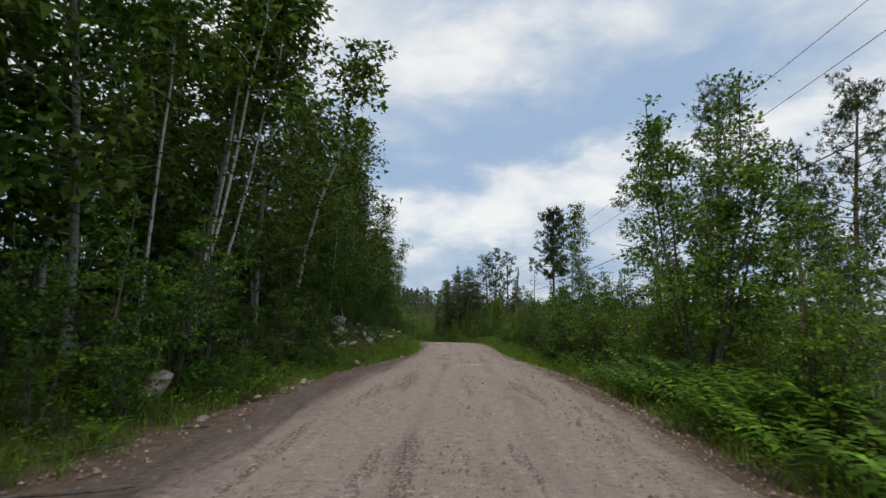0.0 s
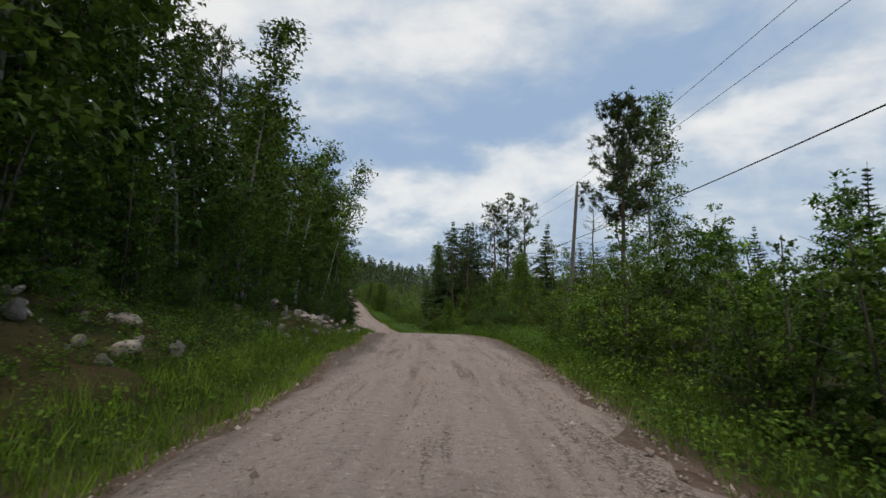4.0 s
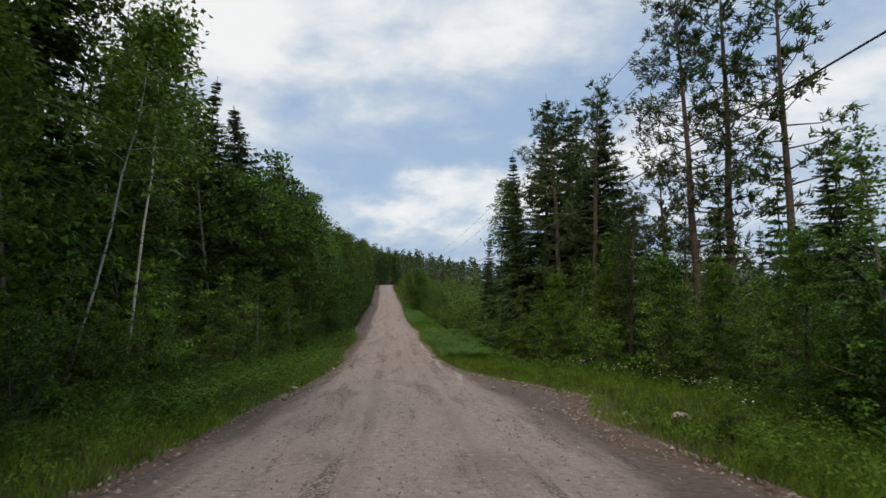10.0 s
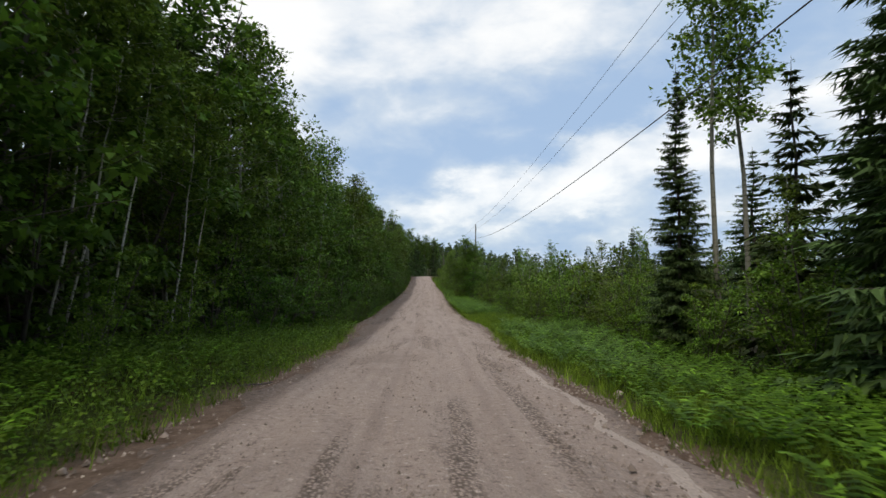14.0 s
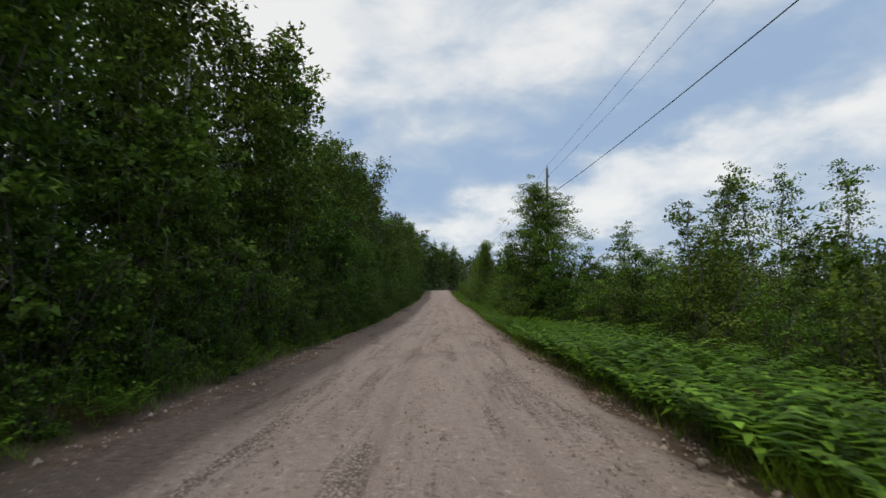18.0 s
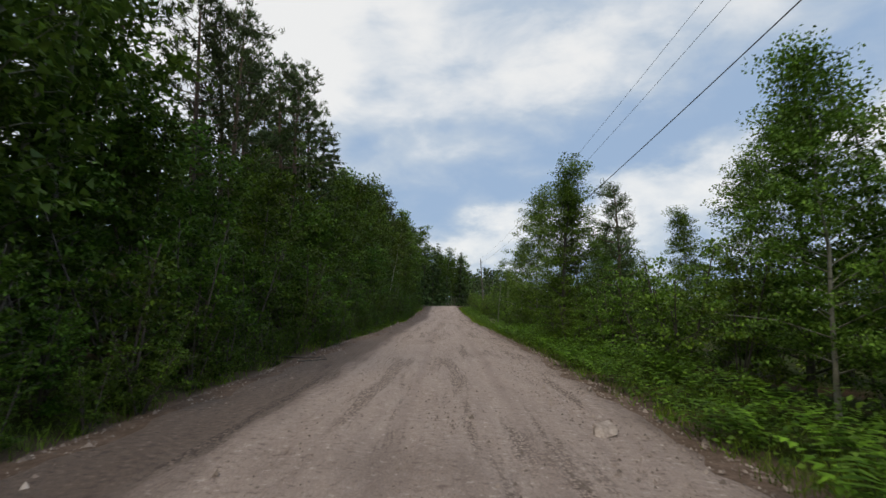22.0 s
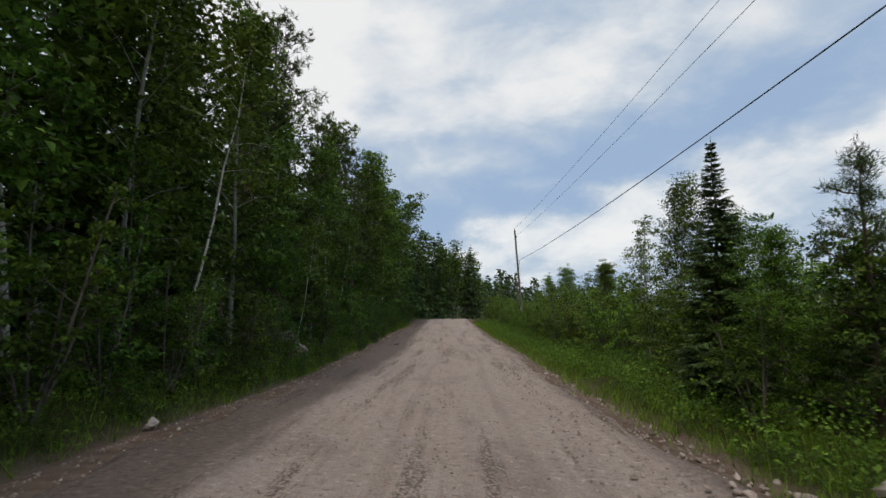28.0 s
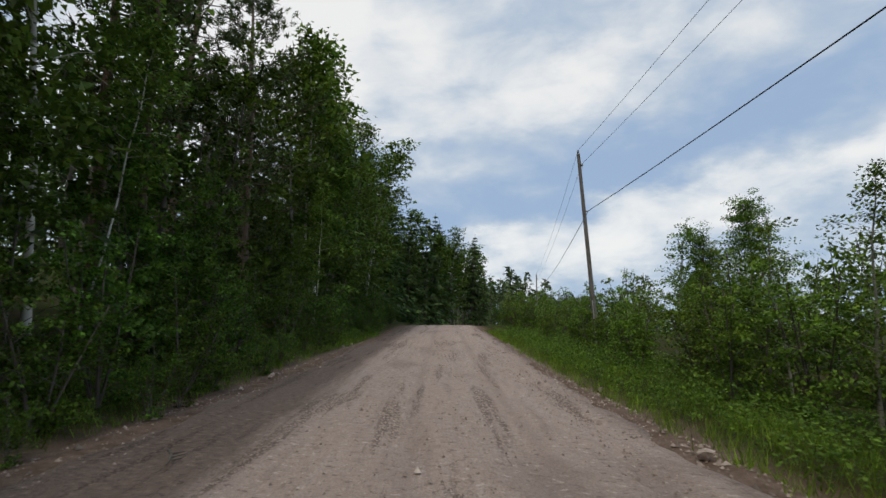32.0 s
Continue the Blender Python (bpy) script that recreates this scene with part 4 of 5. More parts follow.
def build_gravel():
    g = np.random.default_rng(3)
    n = 64000
    y = g.uniform(0, 315, n)
    kind = g.uniform(0, 1, n)
    L, R = edge_left(y), edge_right(y)
    o = np.where(kind < 0.42, R - np.abs(g.normal(0, 0.8, n)) + 0.35, np.where(kind < 0.60, -L + np.abs(g.normal(0, 0.6, n)) - 0.35, np.where(kind < 0.88, g.normal(0, 0.24, n) + 0.25 * np.sin(y * 0.07) + np.where(g.uniform(0, 1, n) < 0.5, -0.15, np.where(g.uniform(0, 1, n) < 0.5, 1.75, -1.9)), g.uniform(-1, 1, n) * 3)))
    x = cx(y) + o / 0.98
    inside = (o > -L) & (o < R)
    z = np.where(inside, gz(y) + 0.03 - 0.016 * np.abs(o), land(x, y) + 0.02)
    s = g.uniform(0.010, 0.030, n) * np.where((g.uniform(0, 1, n) > 0.94) & (kind < 0.72), 2.2, 1.0)
    base = np.array([[1, 0, -0.3], [0, 1, -0.3], [-1, 0, -0.3], [0, -1, -0.3], [0.15, 0.1, 0.75]], float)
    v = base[None] * s[:, None, None] * g.uniform(0.6, 1.3, (n, 5, 1))
    a = g.uniform(0, 6.28, n)
    ca, sa = np.cos(a)[:, None], np.sin(a)[:, None]
    v = np.stack([v[..., 0] * ca - v[..., 1] * sa, v[..., 0] * sa + v[..., 1] * ca, v[..., 2]], -1) + np.stack([x, y, z], -1)[:, None]
    tri = np.array([[0, 1, 4], [1, 2, 4], [2, 3, 4], [3, 0, 4]])
    f = (np.arange(n)[:, None, None] * 5 + tri[None]).reshape(-1, 3)
    ob = new("loose_gravel", mesh_of("loose_gravel", v.reshape(-1, 3), f, GRAVEL))
    tagged(ob, "loose grey gravel scattered over the road and its margins", "gravel", kind="stuff")


build_gravel()

# ---- the forest on the hillside ----
random.seed(21)


def band(y0, y1, step, off0, off1, h0, h1, kinds, side=-1, clear=()):
    y = y0
    while y < y1:
        off = side * random.uniform(off0, off1)
        yy = y + random.uniform(-0.4, 0.4) * step
        h = random.uniform(h0, h1)
        if not any(abs(yy - cy) < cr and abs(off - co) < cr for cy, co, cr in clear):
            plant(random.choice(kinds), yy, off, h, lean=(random.uniform(-4, 4), random.uniform(-4, 4)))
        y += step * random.uniform(0.8, 1.2)


ASP, BIR, UND, SHR, SPR, PIN = [f"aspen{i}" for i in range(4)], [f"birch{i}" for i in range(3)], [f"under{i}" for i in range(3)], [f"shrub{i}" for i in range(4)], [f"spruce{i}" for i in range(3)], [f"pine{i}" for i in range(3)]
FIR = ["fir0", "fir1"]
# shrubs and understorey at the edge
HED = [f"hedge{i}" for i in range(3)]
band(-10, 24, 1.5, 5.4, 6.6, 1.8, 3.4, HED)
band(2, 22, 1.7, 4.7, 5.4, 0.9, 1.7, HED, -1, [(9.9, -5.4, 1.3)])
band(150, 258, 1.9, 5.1, 5.6, 1.1, 2.0, HED)
band(258, 300, 2.2, 5.2, 5.8, 0.9, 1.6, HED, -1, [(285.5, -5.4, 2.2), (281, -5.4, 1.5), (266, -5.4, 1.0)])
band(24, 80, 2.2, 8.0, 9.2, 2.4, 5.0, UND)
band(80, 97, 1.9, 5.9, 7.0, 2.2, 4.0, HED)
band(97, 140, 2.3, 7.4, 9.2, 2.4, 5.2, SHR + SHR + ["young0", "young1"])
band(97, 138, 2.6, 6.4, 7.4, 1.2, 2.4, SHR)
band(140, 166, 2.0, 5.9, 7.0, 2.3, 4.2, HED)
band(142, 166, 3.0, 7.0, 8.2, 4.5, 6.5, UND)
band(166, 258, 1.6, 5.8, 6.4, 2.2, 4.0, HED)
band(166, 258, 2.4, 7.0, 8.2, 5.5, 8.5, UND)
band(258, 275, 1.8, 5.9, 6.8, 2.4, 4.2, HED)
band(258, 275, 3.0, 7.4, 8.4, 4.5, 7.0, UND)
band(275, 345, 2.0, 5.9, 7.0, 2.0, 3.6, HED, -1, [(285.5, -6.8, 1.9), (281, -6.8, 1.5), (290.5, -7, 1.0), (275.5, -7, 0.9)])
band(275, 345, 3.2, 7.2, 8.4, 3.5, 6.5, UND)
band(20, 80, 2.4, 5.8, 8.0, 0.9, 2.2, HED)
band(300, 345, 3.0, 5.4, 6.0, 1.0, 1.8, HED)
band(-10, 345, 3.3, 9.8, 11.8, 4.5, 7.0, ["deep0", "deep1"])
band(24, 52, 1.7, 8.2, 9.6, 3.2, 5.2, UND + HED)
band(123, 142, 2.4, 8.8, 10.4, 9, 13, ASP + UND)
# first tall rows
band(-12, 29, 2.2, 8.0, 10.5, 11, 16, ASP + ASP + BIR)
band(29, 43.5, 2.1, 8.4, 11.0, 9, 14, ["pine1", "birch1", "aspen2", "birch0", "snag1"])
band(44, 49, 1.8, 9.2, 11.5, 11, 14, ASP)
band(48, 82, 2.3, 9.0, 11.5, 10, 14, ASP + ASP + BIR)
band(82, 92, 2.3, 7.8, 9.8, 11, 15, ASP + ASP + BIR)
band(92, 100, 2.3, 7.8, 9.8, 8, 11, ASP + ["pine1", "fir0"])
band(100, 124, 2.2, 11.0, 13.5, 11, 16, ASP + FIR + ["spruce1"])
band(124, 142, 2.4, 10.0, 12.5, 11, 15, ASP + BIR + FIR)
band(142, 168, 2.2, 8.2, 10.5, 13, 17, ASP + ASP + BIR)
band(168, 221, 2.3, 8.2, 10, 11.5, 15, ASP + ASP + BIR)
band(221, 250, 2.2, 8.0, 9.6, 5.0, 7.0, UND + BIR)
band(230, 250, 3.6, 11.5, 15, 15, 18, PIN)
band(250, 258, 2.3, 8.2, 10, 11, 14, ASP)
band(258, 296, 2.4, 8.4, 11, 11.5, 15, ASP + ASP + BIR)
band(296, 314, 2.4, 8.4, 10.5, 8, 13, ["under0", "snag1", "pine2", "pine0", "limbpine0", "snag1"])
band(314, 340, 2.2, 8.0, 10.5, 16, 20, ASP + ASP + BIR)
band(340, 420, 3.0, 8.4, 12, 17, 22, ["backaspen0", "backaspen1", "fir0", "fir1"])
# behind
for y0, y1 in ((-10, 34), (48, 226), (252, 296), (316, 420)):
    band(y0, y1, 3.4, 12.5, 17, 13, 18, ["backaspen0", "backaspen1", "fir0", "fir1", "fir0", "pine1"])
for y0, y1 in ((34, 48), (296, 316)):
    band(y0, y1, 5.0, 13, 17, 11, 15, PIN + ["fir0", "snag1"])
for kind, y, off, h in (("aspen1", 46.5, -9.0, 18.5), ("aspen0", 49, -10.5, 17), ("aspen2", 91, -8.2, 14.5), ("aspen3", 89.4, -7.9, 15.5), ("limbpine0", 286.9, -10, 18.5), ("pine2", 283.5, -11.5, 18), ("limbpine0", 310.7, -10.2, 19.5), ("pine0", 300, -11.0, 17), ("pine1", 306, -12, 19),
                        ("limbpine0", 233.6, -11.2, 16.5), ("limbpine0", 236, -12.2, 17), ("pine2", 243.5, -10.8, 17), ("limbpine0", 246.8, -11.2, 18.5), ("pine1", 250, -11, 17), ("fir0", 256, -11.5, 18), ("fir1", 263, -12, 19)):
    plant(kind, y, off, h)


def build_far_woods():
    """The rest of the forest, beyond where single trees can be told apart."""
    g = np.random.default_rng(8)
    spots = []
    for n, y0, y1, o0, o1, h0, h1 in ((330, -20, 420, -70, -24, 14, 21), (620, 352, 620, -190, 150, 14, 21), (150, 120, 345, 60, 140, 8, 13), (210, -20, 345, 34, 110, 5, 8.5), (420, 560, 1100, -420, 330, 20, 30)):
        for _ in range(n):
            yo, oo, ho = g.uniform(y0, y1), g.uniform(o0, o1), g.uniform(h0, h1)
            spots.append((yo, oo, ho * (0.6 if oo > 25 and yo > 345 else 1.0)))
    C, A, N, S, W = [], [], [], [], []
    trunks = []
    for y, o, h in spots:
        x = float(cx(y)) + o
        if abs(o) < 7 or (y > 340 and y < 480 and o > 6) or (o < 0 and o > -46 and (225 < y < 258 or 34 < y < 50 or 296 < y < 318)):
            continue
        z = float(land(x, y))
        conifer = g.uniform() < 0.6
        k = 150 if y < 640 else 80
        f = g.uniform(0, 1, k) ** (1.2 if conifer else 0.8)
        r = (h * 0.16 * (1 - f) ** 0.8 + 0.1) if conifer else h * 0.17 * np.sin(np.pi * np.clip(f * 0.9 + 0.08, 0, 1))
        a = g.uniform(0, 6.28, k)
        rr = r * g.uniform(0.4, 1.05, k)
        C.append(np.stack([x + rr * np.cos(a), y + rr * np.sin(a), z + h * ((0.08 + 0.9 * f) if conifer else (0.2 + 0.78 * f))], -1))
        A.append(np.stack([np.cos(a), np.sin(a), np.full(k, -0.4)], -1) + g.normal(0, 0.5, (k, 3)))
        S.append(h * g.uniform(0.045, 0.09, k) * (1 if k == 150 else 1.5))
        trunks.append(tube([[x, y, z - 0.3], [x, y, z + h * 0.9]], [0.012 * h, 0.02], 4))
    C, A, S = np.concatenate(C), np.concatenate(A), np.concatenate(S)
    v, f = blades(C, A, g.normal(0, 0.7, C.shape) + [0, 0, 1], S, S * 0.75)
    root = tagged(new("far_woods", mesh_of("far_woods", v, f, NEEDLE_PINE)), "mixed spruce and aspen forest covering the far hillside", "forest", kind="stuff")
    tv, tf = join(trunks)
    part("trunks", mesh_of("trunks", tv, tf, BARK), root)


build_far_woods()

# ---- the open strip under the power line ----
random.seed(31)
marks = [(12.8, 5.5, 2.0), (67.8, 8.3, 1.5), (201, 6, 3.2), (207, 8, 1.5), (233.5, 4.8, 2), (245, 5.7, 2), (313, 6.8, 1.5)]
THK = ["thicket0", "thicket1"]
band(2, 22, 1.9, 4.6, 6.2, 2.0, 3.2, SHR, 1, marks)
band(22, 46, 1.8, 4.6, 6.2, 2.4, 3.6, HED, 1, marks)
band(46, 62, 1.9, 4.6, 6.2, 2.0, 3.2, SHR, 1, marks)
band(0, 62, 2.3, 7, 10, 3.2, 4.8, THK + SHR + ["young0"], 1, marks)
band(62, 76, 2.2, 6.2, 8.0, 2.0, 3.4, SHR, 1, marks)
band(76, 90, 1.9, 5.8, 7.4, 2.4, 3.8, HED, 1, marks)
band(62, 92, 2.6, 8.5, 12, 3.0, 5.0, THK + UND, 1, marks)
band(96, 128, 2.4, 9.5, 12, 2.6, 4.8, THK + UND + ["young0"], 1, marks)
band(128, 152, 2.1, 8.6, 10.2, 2.2, 3.4, SHR, 1, marks)
band(128, 152, 2.8, 9, 12, 2.6, 4.5, THK + ["strip0", "strip1"], 1, marks)
band(152, 200, 2.2, 6.4, 8.5, 1.9, 3.2, SHR, 1, marks)
band(152, 200, 2.2, 9.5, 14, 3.4, 5.2, THK + ["strip0", "strip1"], 1, marks)
band(206, 262, 1.9, 5.0, 6.6, 1.8, 3.2, SHR + HED, 1, marks)
band(200, 262, 2.8, 8, 12, 2.8, 4.8, THK + ["young0"], 1, marks)
band(262, 345, 2.2, 6.2, 8.0, 2.2, 3.8, SHR, 1, marks)
band(262, 345, 2.8, 9.5, 13, 3.0, 4.6, THK + ["strip0", "strip1"], 1, marks)
band(0, 345, 3.8, 14, 20, 3.4, 5.6, ["strip0", "strip1"], 1, marks)
band(10, 150, 6.0, 20, 30, 8, 13, ["slim0", "spruce0", "young1", "aspen1"], 1)
band(150, 345, 7.0, 22, 34, 4, 7.5, ["slim0", "young0", "young1"], 1)
band(6, 60, 4.5, 9.0, 13, 4.5, 6.5, THK + ["young0", "young1"], 1, marks)
band(82, 91, 3.0, 6.8, 9.0, 4.0, 6.0, THK + ["young0"], 1, marks)
band(62, 92, 2.6, 9.5, 13, 4.5, 6.8, THK + ["young0", "young1"], 1, marks)
band(30, 62, 2.2, 7.0, 9.0, 3.4, 5.4, UND + HED, 1, marks)
band(74, 89, 1.4, 4.9, 6.0, 1.5, 3.0, HED, 1, marks)
band(10, 20, 1.2, 5.2, 8.5, 1.4, 2.2, SHR, 1)
band(197, 207, 1.1, 6.2, 9.5, 1.6, 2.6, HED, 1)
band(226, 236, 0.9, 5.6, 9.5, 1.5, 2.6, SHR + HED, 1)
band(241, 250, 0.9, 5.4, 9.5, 1.7, 2.9, SHR + HED, 1)
band(308, 318, 1.3, 5.6, 8.5, 1.4, 2.4, SHR, 1)
band(180, 199, 1.8, 7.0, 10.0, 3.6, 5.2, THK + UND, 1)
# trees that stand out above it
for kind, y, off, h in (("hedge0", 24, 4.3, 2.2), ("hedge1", 25.4, 4.5, 2.5), ("hedge2", 26.8, 4.4, 2.3), ("hedge0", 28.4, 4.6, 2.2), ("young1", 120.4, -6.5, 5.2), ("young0", 113.2, -7.0, 4.8), ("spruce1", 150, -14.0, 20.5), ("aspen1", 213.6, -9.8, 14.5), ("aspen2", 212.4, -8.8, 13.0), ("backaspen0", 217, -11.6, 16.0), ("aspen0", 270.5, -8.6, 13.5), ("aspen3", 272.0, -10.2, 15.0), ("backaspen0", 270.0, -10.4, 14.5), ("aspen2", 298.4, -9.4, 12.5), ("backaspen1", 300.5, -11.4, 14.5), ("under1", 298.0, -8.0, 6.0), ("nearspruce0", 277, -11.2, 15.0), ("pine2", 283, -10.8, 15.0), ("fir1", 272, -11.0, 12.0), ("fir0", 289, -11.2, 12.5), ("nearspruce0", 120, -11.6, 17.4), ("spruce1", 124, -11.4, 17.0), ("aspen1", 116, -10.4, 14.6), ("spruce2", 128, -12.4, 18.0), ("stemmy0", 12.8, 5.4, 7.0), ("limbpine0", 20.4, 14.0, 11.6), ("young0", 19, 8.5, 6.0), ("bushy0", 26, 9.5, 5.0), ("pine2", 27, 16, 11.5), ("pine0", 33, 15, 12.0), ("tallfull0", 47.0, 16.4, 20.7), ("limbpine0", 45, 20.8, 22.7), ("pine1", 54, 24, 15), ("slim0", 58, 17, 9),
                        ("crownpine0", 80.0, 15.6, 20.4), ("tallfull0", 84.2, 19.6, 22.0), ("snag1", 77.2, 12.4, 11), ("nearspruce0", 92.0, 13.5, 12.5), ("young1", 90.5, 13.6, 10.0), ("young0", 91, 15.4, 9.6), ("slim0", 88, 14.8, 9.2), ("spruce0", 89.6, 10.4, 9.6), ("young0", 87.1, 9.0, 8.3), ("young1", 89.6, 9.2, 7.4), ("fine1", 78.2, 7.0, 6.2), ("fine0", 80.8, 8.4, 7.0), ("under0", 82.5, 7.6, 5.6), ("under2", 85.0, 7.2, 5.4), ("fine1", 88.2, 7.7, 6.4), ("under0", 97.6, 9.8, 4.8), ("under2", 95.4, 10.6, 5.2), ("thicket1", 93.4, 11.4, 4.8), ("bushy1", 100.4, 9.6, 4.4), ("fir0", 103.2, 12.6, 8.0), ("under1", 96.4, 12.6, 6.0), ("slim0", 99.2, 11.2, 7.6), ("slim0", 101.5, 12.8, 7.4),
                        ("aspen3", 83, 22, 14), ("limbpine0", 114.5, 14.9, 19.6), ("pine2", 114.9, 16.7, 20.6), ("pine1", 114.2, 19.0, 20.2), ("snag0", 115, 14.5, 9),
                        ("nearspruce0", 126, 10.9, 19.6), ("spruce1", 127.5, 13.0, 18.7), ("nearspruce1", 131.5, 9.9, 16.8), ("nearspruce1", 128, 9.4, 12.5), ("pine1", 118, 15.1, 12.1), ("spruce1", 141, 19, 17), ("limbpine0", 121.5, 10.6, 16.5), ("spruce0", 124, 14.5, 17.2), ("pine0", 121, 12.2, 17.5), ("spruce1", 129.0, 14.0, 20.0), ("limbpine0", 114.4, 11.4, 9.2), ("fir0", 110.5, 13.5, 9.0), ("fir1", 107, 13.5, 8.0), ("shrub3", 108.6, 10.6, 3.8), ("young1", 111.5, 11.4, 5.6), ("bushy1", 106, 10.8, 4.4), ("bushy1", 117, 8.8, 5.2), ("young0", 119.4, 10.6, 6.4), ("young1", 121, 14, 8.5), ("young0", 117, 16, 8), ("nearspruce0", 122.6, 13.2, 17.4), ("young0", 119, 12.6, 8.2), ("young1", 117.4, 11.6, 7.2), ("under1", 116, 13.2, 6.6), ("young0", 114, 13.4, 6.6), ("under0", 112.4, 12.6, 6.0), ("bushy1", 115.0, 10.6, 5.0),
                        ("spruce2", 133.4, 35, 17.2), ("spruce0", 133.2, 37.6, 16.3), ("young1", 98, 9.6, 6.2), ("shrub0", 96.6, 5.7, 0.9), ("shrub1", 97.2, 5.9, 0.8), ("young1", 125, 8.7, 5.4), ("shrub0", 123.5, 8.2, 3.0), ("young0", 128.2, 8.4, 4.6), ("shrub3", 126.6, 8.0, 2.6), ("shrub2", 114, 9.6, 3.2), ("shrub0", 111.8, 9.2, 2.6), ("shrub1", 121.5, 9.6, 3.4), ("thicket0", 126, 9.0, 5.0), ("young0", 123.4, 9.2, 4.8), ("thicket1", 121.8, 8.4, 4.0), ("young1", 131, 8.6, 5.0), ("tall0", 142.4, 10.9, 17.0), ("tall1", 143.5, 12.6, 16.5), ("nearspruce0", 142.7, 9.7, 11.6), ("fir1", 139.0, 11.6, 10.2), ("fir0", 136.0, 11.6, 9.0), ("young1", 136.6, 9.6, 5.6), ("thicket0", 134.6, 9.0, 4.4), ("spruce0", 151, 17, 10), ("spruce2", 139, 15, 15),
                        ("young1", 183.5, 11.6, 6.2), ("young0", 184.5, 8.8, 5.9), ("young1", 196.7, 10, 6.1), ("young0", 189, 12.5, 7.4), ("young1", 194, 13.5, 7.6), ("young0", 196, 17, 8.4), ("spruce1", 180, 21.8, 9.4), ("spruce0", 190, 25.4, 10.2), ("young0", 180, 13.8, 6.6), ("young1", 170, 15, 6.8), ("young0", 163, 16, 7.0), ("spruce0", 176, 24, 8), ("spruce2", 179, 26, 8.5),
                        ("bushy1", 201.0, 5.9, 9.2), ("bushy0", 201.6, 7.0, 8.6), ("under1", 201.3, 6.9, 6.4), ("under2", 200.8, 5.6, 6.2), ("under1", 200.2, 8.0, 5.0), ("under0", 204.5, 7.6, 4.6), ("fine1", 219.4, 6.2, 6.4), ("bushy1", 221.4, 7.0, 5.8), ("fine1", 223.8, 7.3, 5.4), ("under1", 220.2, 8.2, 4.6), ("shrub0", 229.4, 4.7, 1.6), ("shrub2", 230.6, 4.5, 1.9), ("hedge0", 232.2, 4.4, 1.8), ("hedge1", 243.4, 5.0, 2.0), ("hedge0", 245.0, 4.8, 2.2), ("hedge2", 246.6, 4.5, 1.9), ("under1", 243.6, 7.6, 4.2), ("under0", 247, 7.4, 4.4), ("bushy0", 240.5, 8.6, 5.6), ("under1", 238.4, 8.0, 4.8), ("bushy1", 243.0, 9.4, 6.2), ("young0", 241.5, 10.6, 6.4), ("under2", 236.6, 7.8, 4.2), ("thicket0", 246, 10.0, 6.0), ("under2", 229.6, 9.5, 4.0), ("young0", 214, 6.5, 5.5), ("young1", 219, 8.5, 7.2), ("young0", 224, 10.5, 7.5), ("bushy0", 233.8, 5.0, 7.8), ("fine1", 234.8, 5.9, 7.0), ("pineyoung0", 233, 7.1, 6.8),
                        ("fine1", 229.2, 8.2, 4.8), ("fine1", 244.6, 5.7, 9.0), ("fine0", 246.8, 5.0, 6.4), ("young1", 252, 8.5, 7.0), ("young0", 258.3, 4.6, 5.9), ("young1", 257.2, 5.4, 5.0), ("thicket0", 259, 5.6, 4.2), ("young1", 259.5, 7.6, 5.4), ("nearspruce1", 271.2, 5.9, 6.0), ("bushy1", 268.8, 5.7, 3.4), ("under1", 269.6, 6.6, 3.8), ("hedge1", 268.2, 5.0, 2.2), ("under0", 267.6, 6.8, 3.4), ("pineyoung0", 268, 6.5, 4.4), ("fine1", 274.5, 7.6, 4.6),
                        ("fine1", 277.5, 7.4, 6.4), ("young0", 281, 9.4, 5.4), ("young1", 284, 9.0, 5.0), ("young1", 283.2, 8.2, 6.0), ("young0", 287, 9.2, 5.6), ("bushy1", 291, 8.6, 4.8), ("thicket0", 295.0, 7.8, 4.2), ("young1", 298.5, 8.4, 5.2), ("thicket1", 301, 7.6, 4.4), ("young0", 293.0, 8.0, 4.6), ("bushy0", 305.5, 8.8, 4.8), ("bushy1", 305, 9.8, 5.9), ("young0", 307, 8.2, 5.2), ("snag0", 288, 12, 4.6), ("bushy1", 296, 10.2, 5.5), ("young0", 303, 9.5, 4.6)):
    plant(kind, y, off, h, wide=0.75 if (kind, y) == ("nearspruce0", 142.7) else 1.1 if (kind, y) == ("nearspruce1", 271.2) else 1.2 if kind.startswith("spruce") or kind == "bushy0" and y < 210 else 0.95 if kind == "bushy0" and y > 225 else 1.0)
random.seed(77)
for _ in range(24):
    plant(random.choice(["strip0", "strip1", "slim0"]), random.uniform(352, 425), random.uniform(9, 34), random.uniform(3.5, 6))
for _ in range(20):
    plant(random.choice(SHR + UND), random.uniform(350, 372), random.uniform(5.5, 14), random.uniform(2.5, 5))
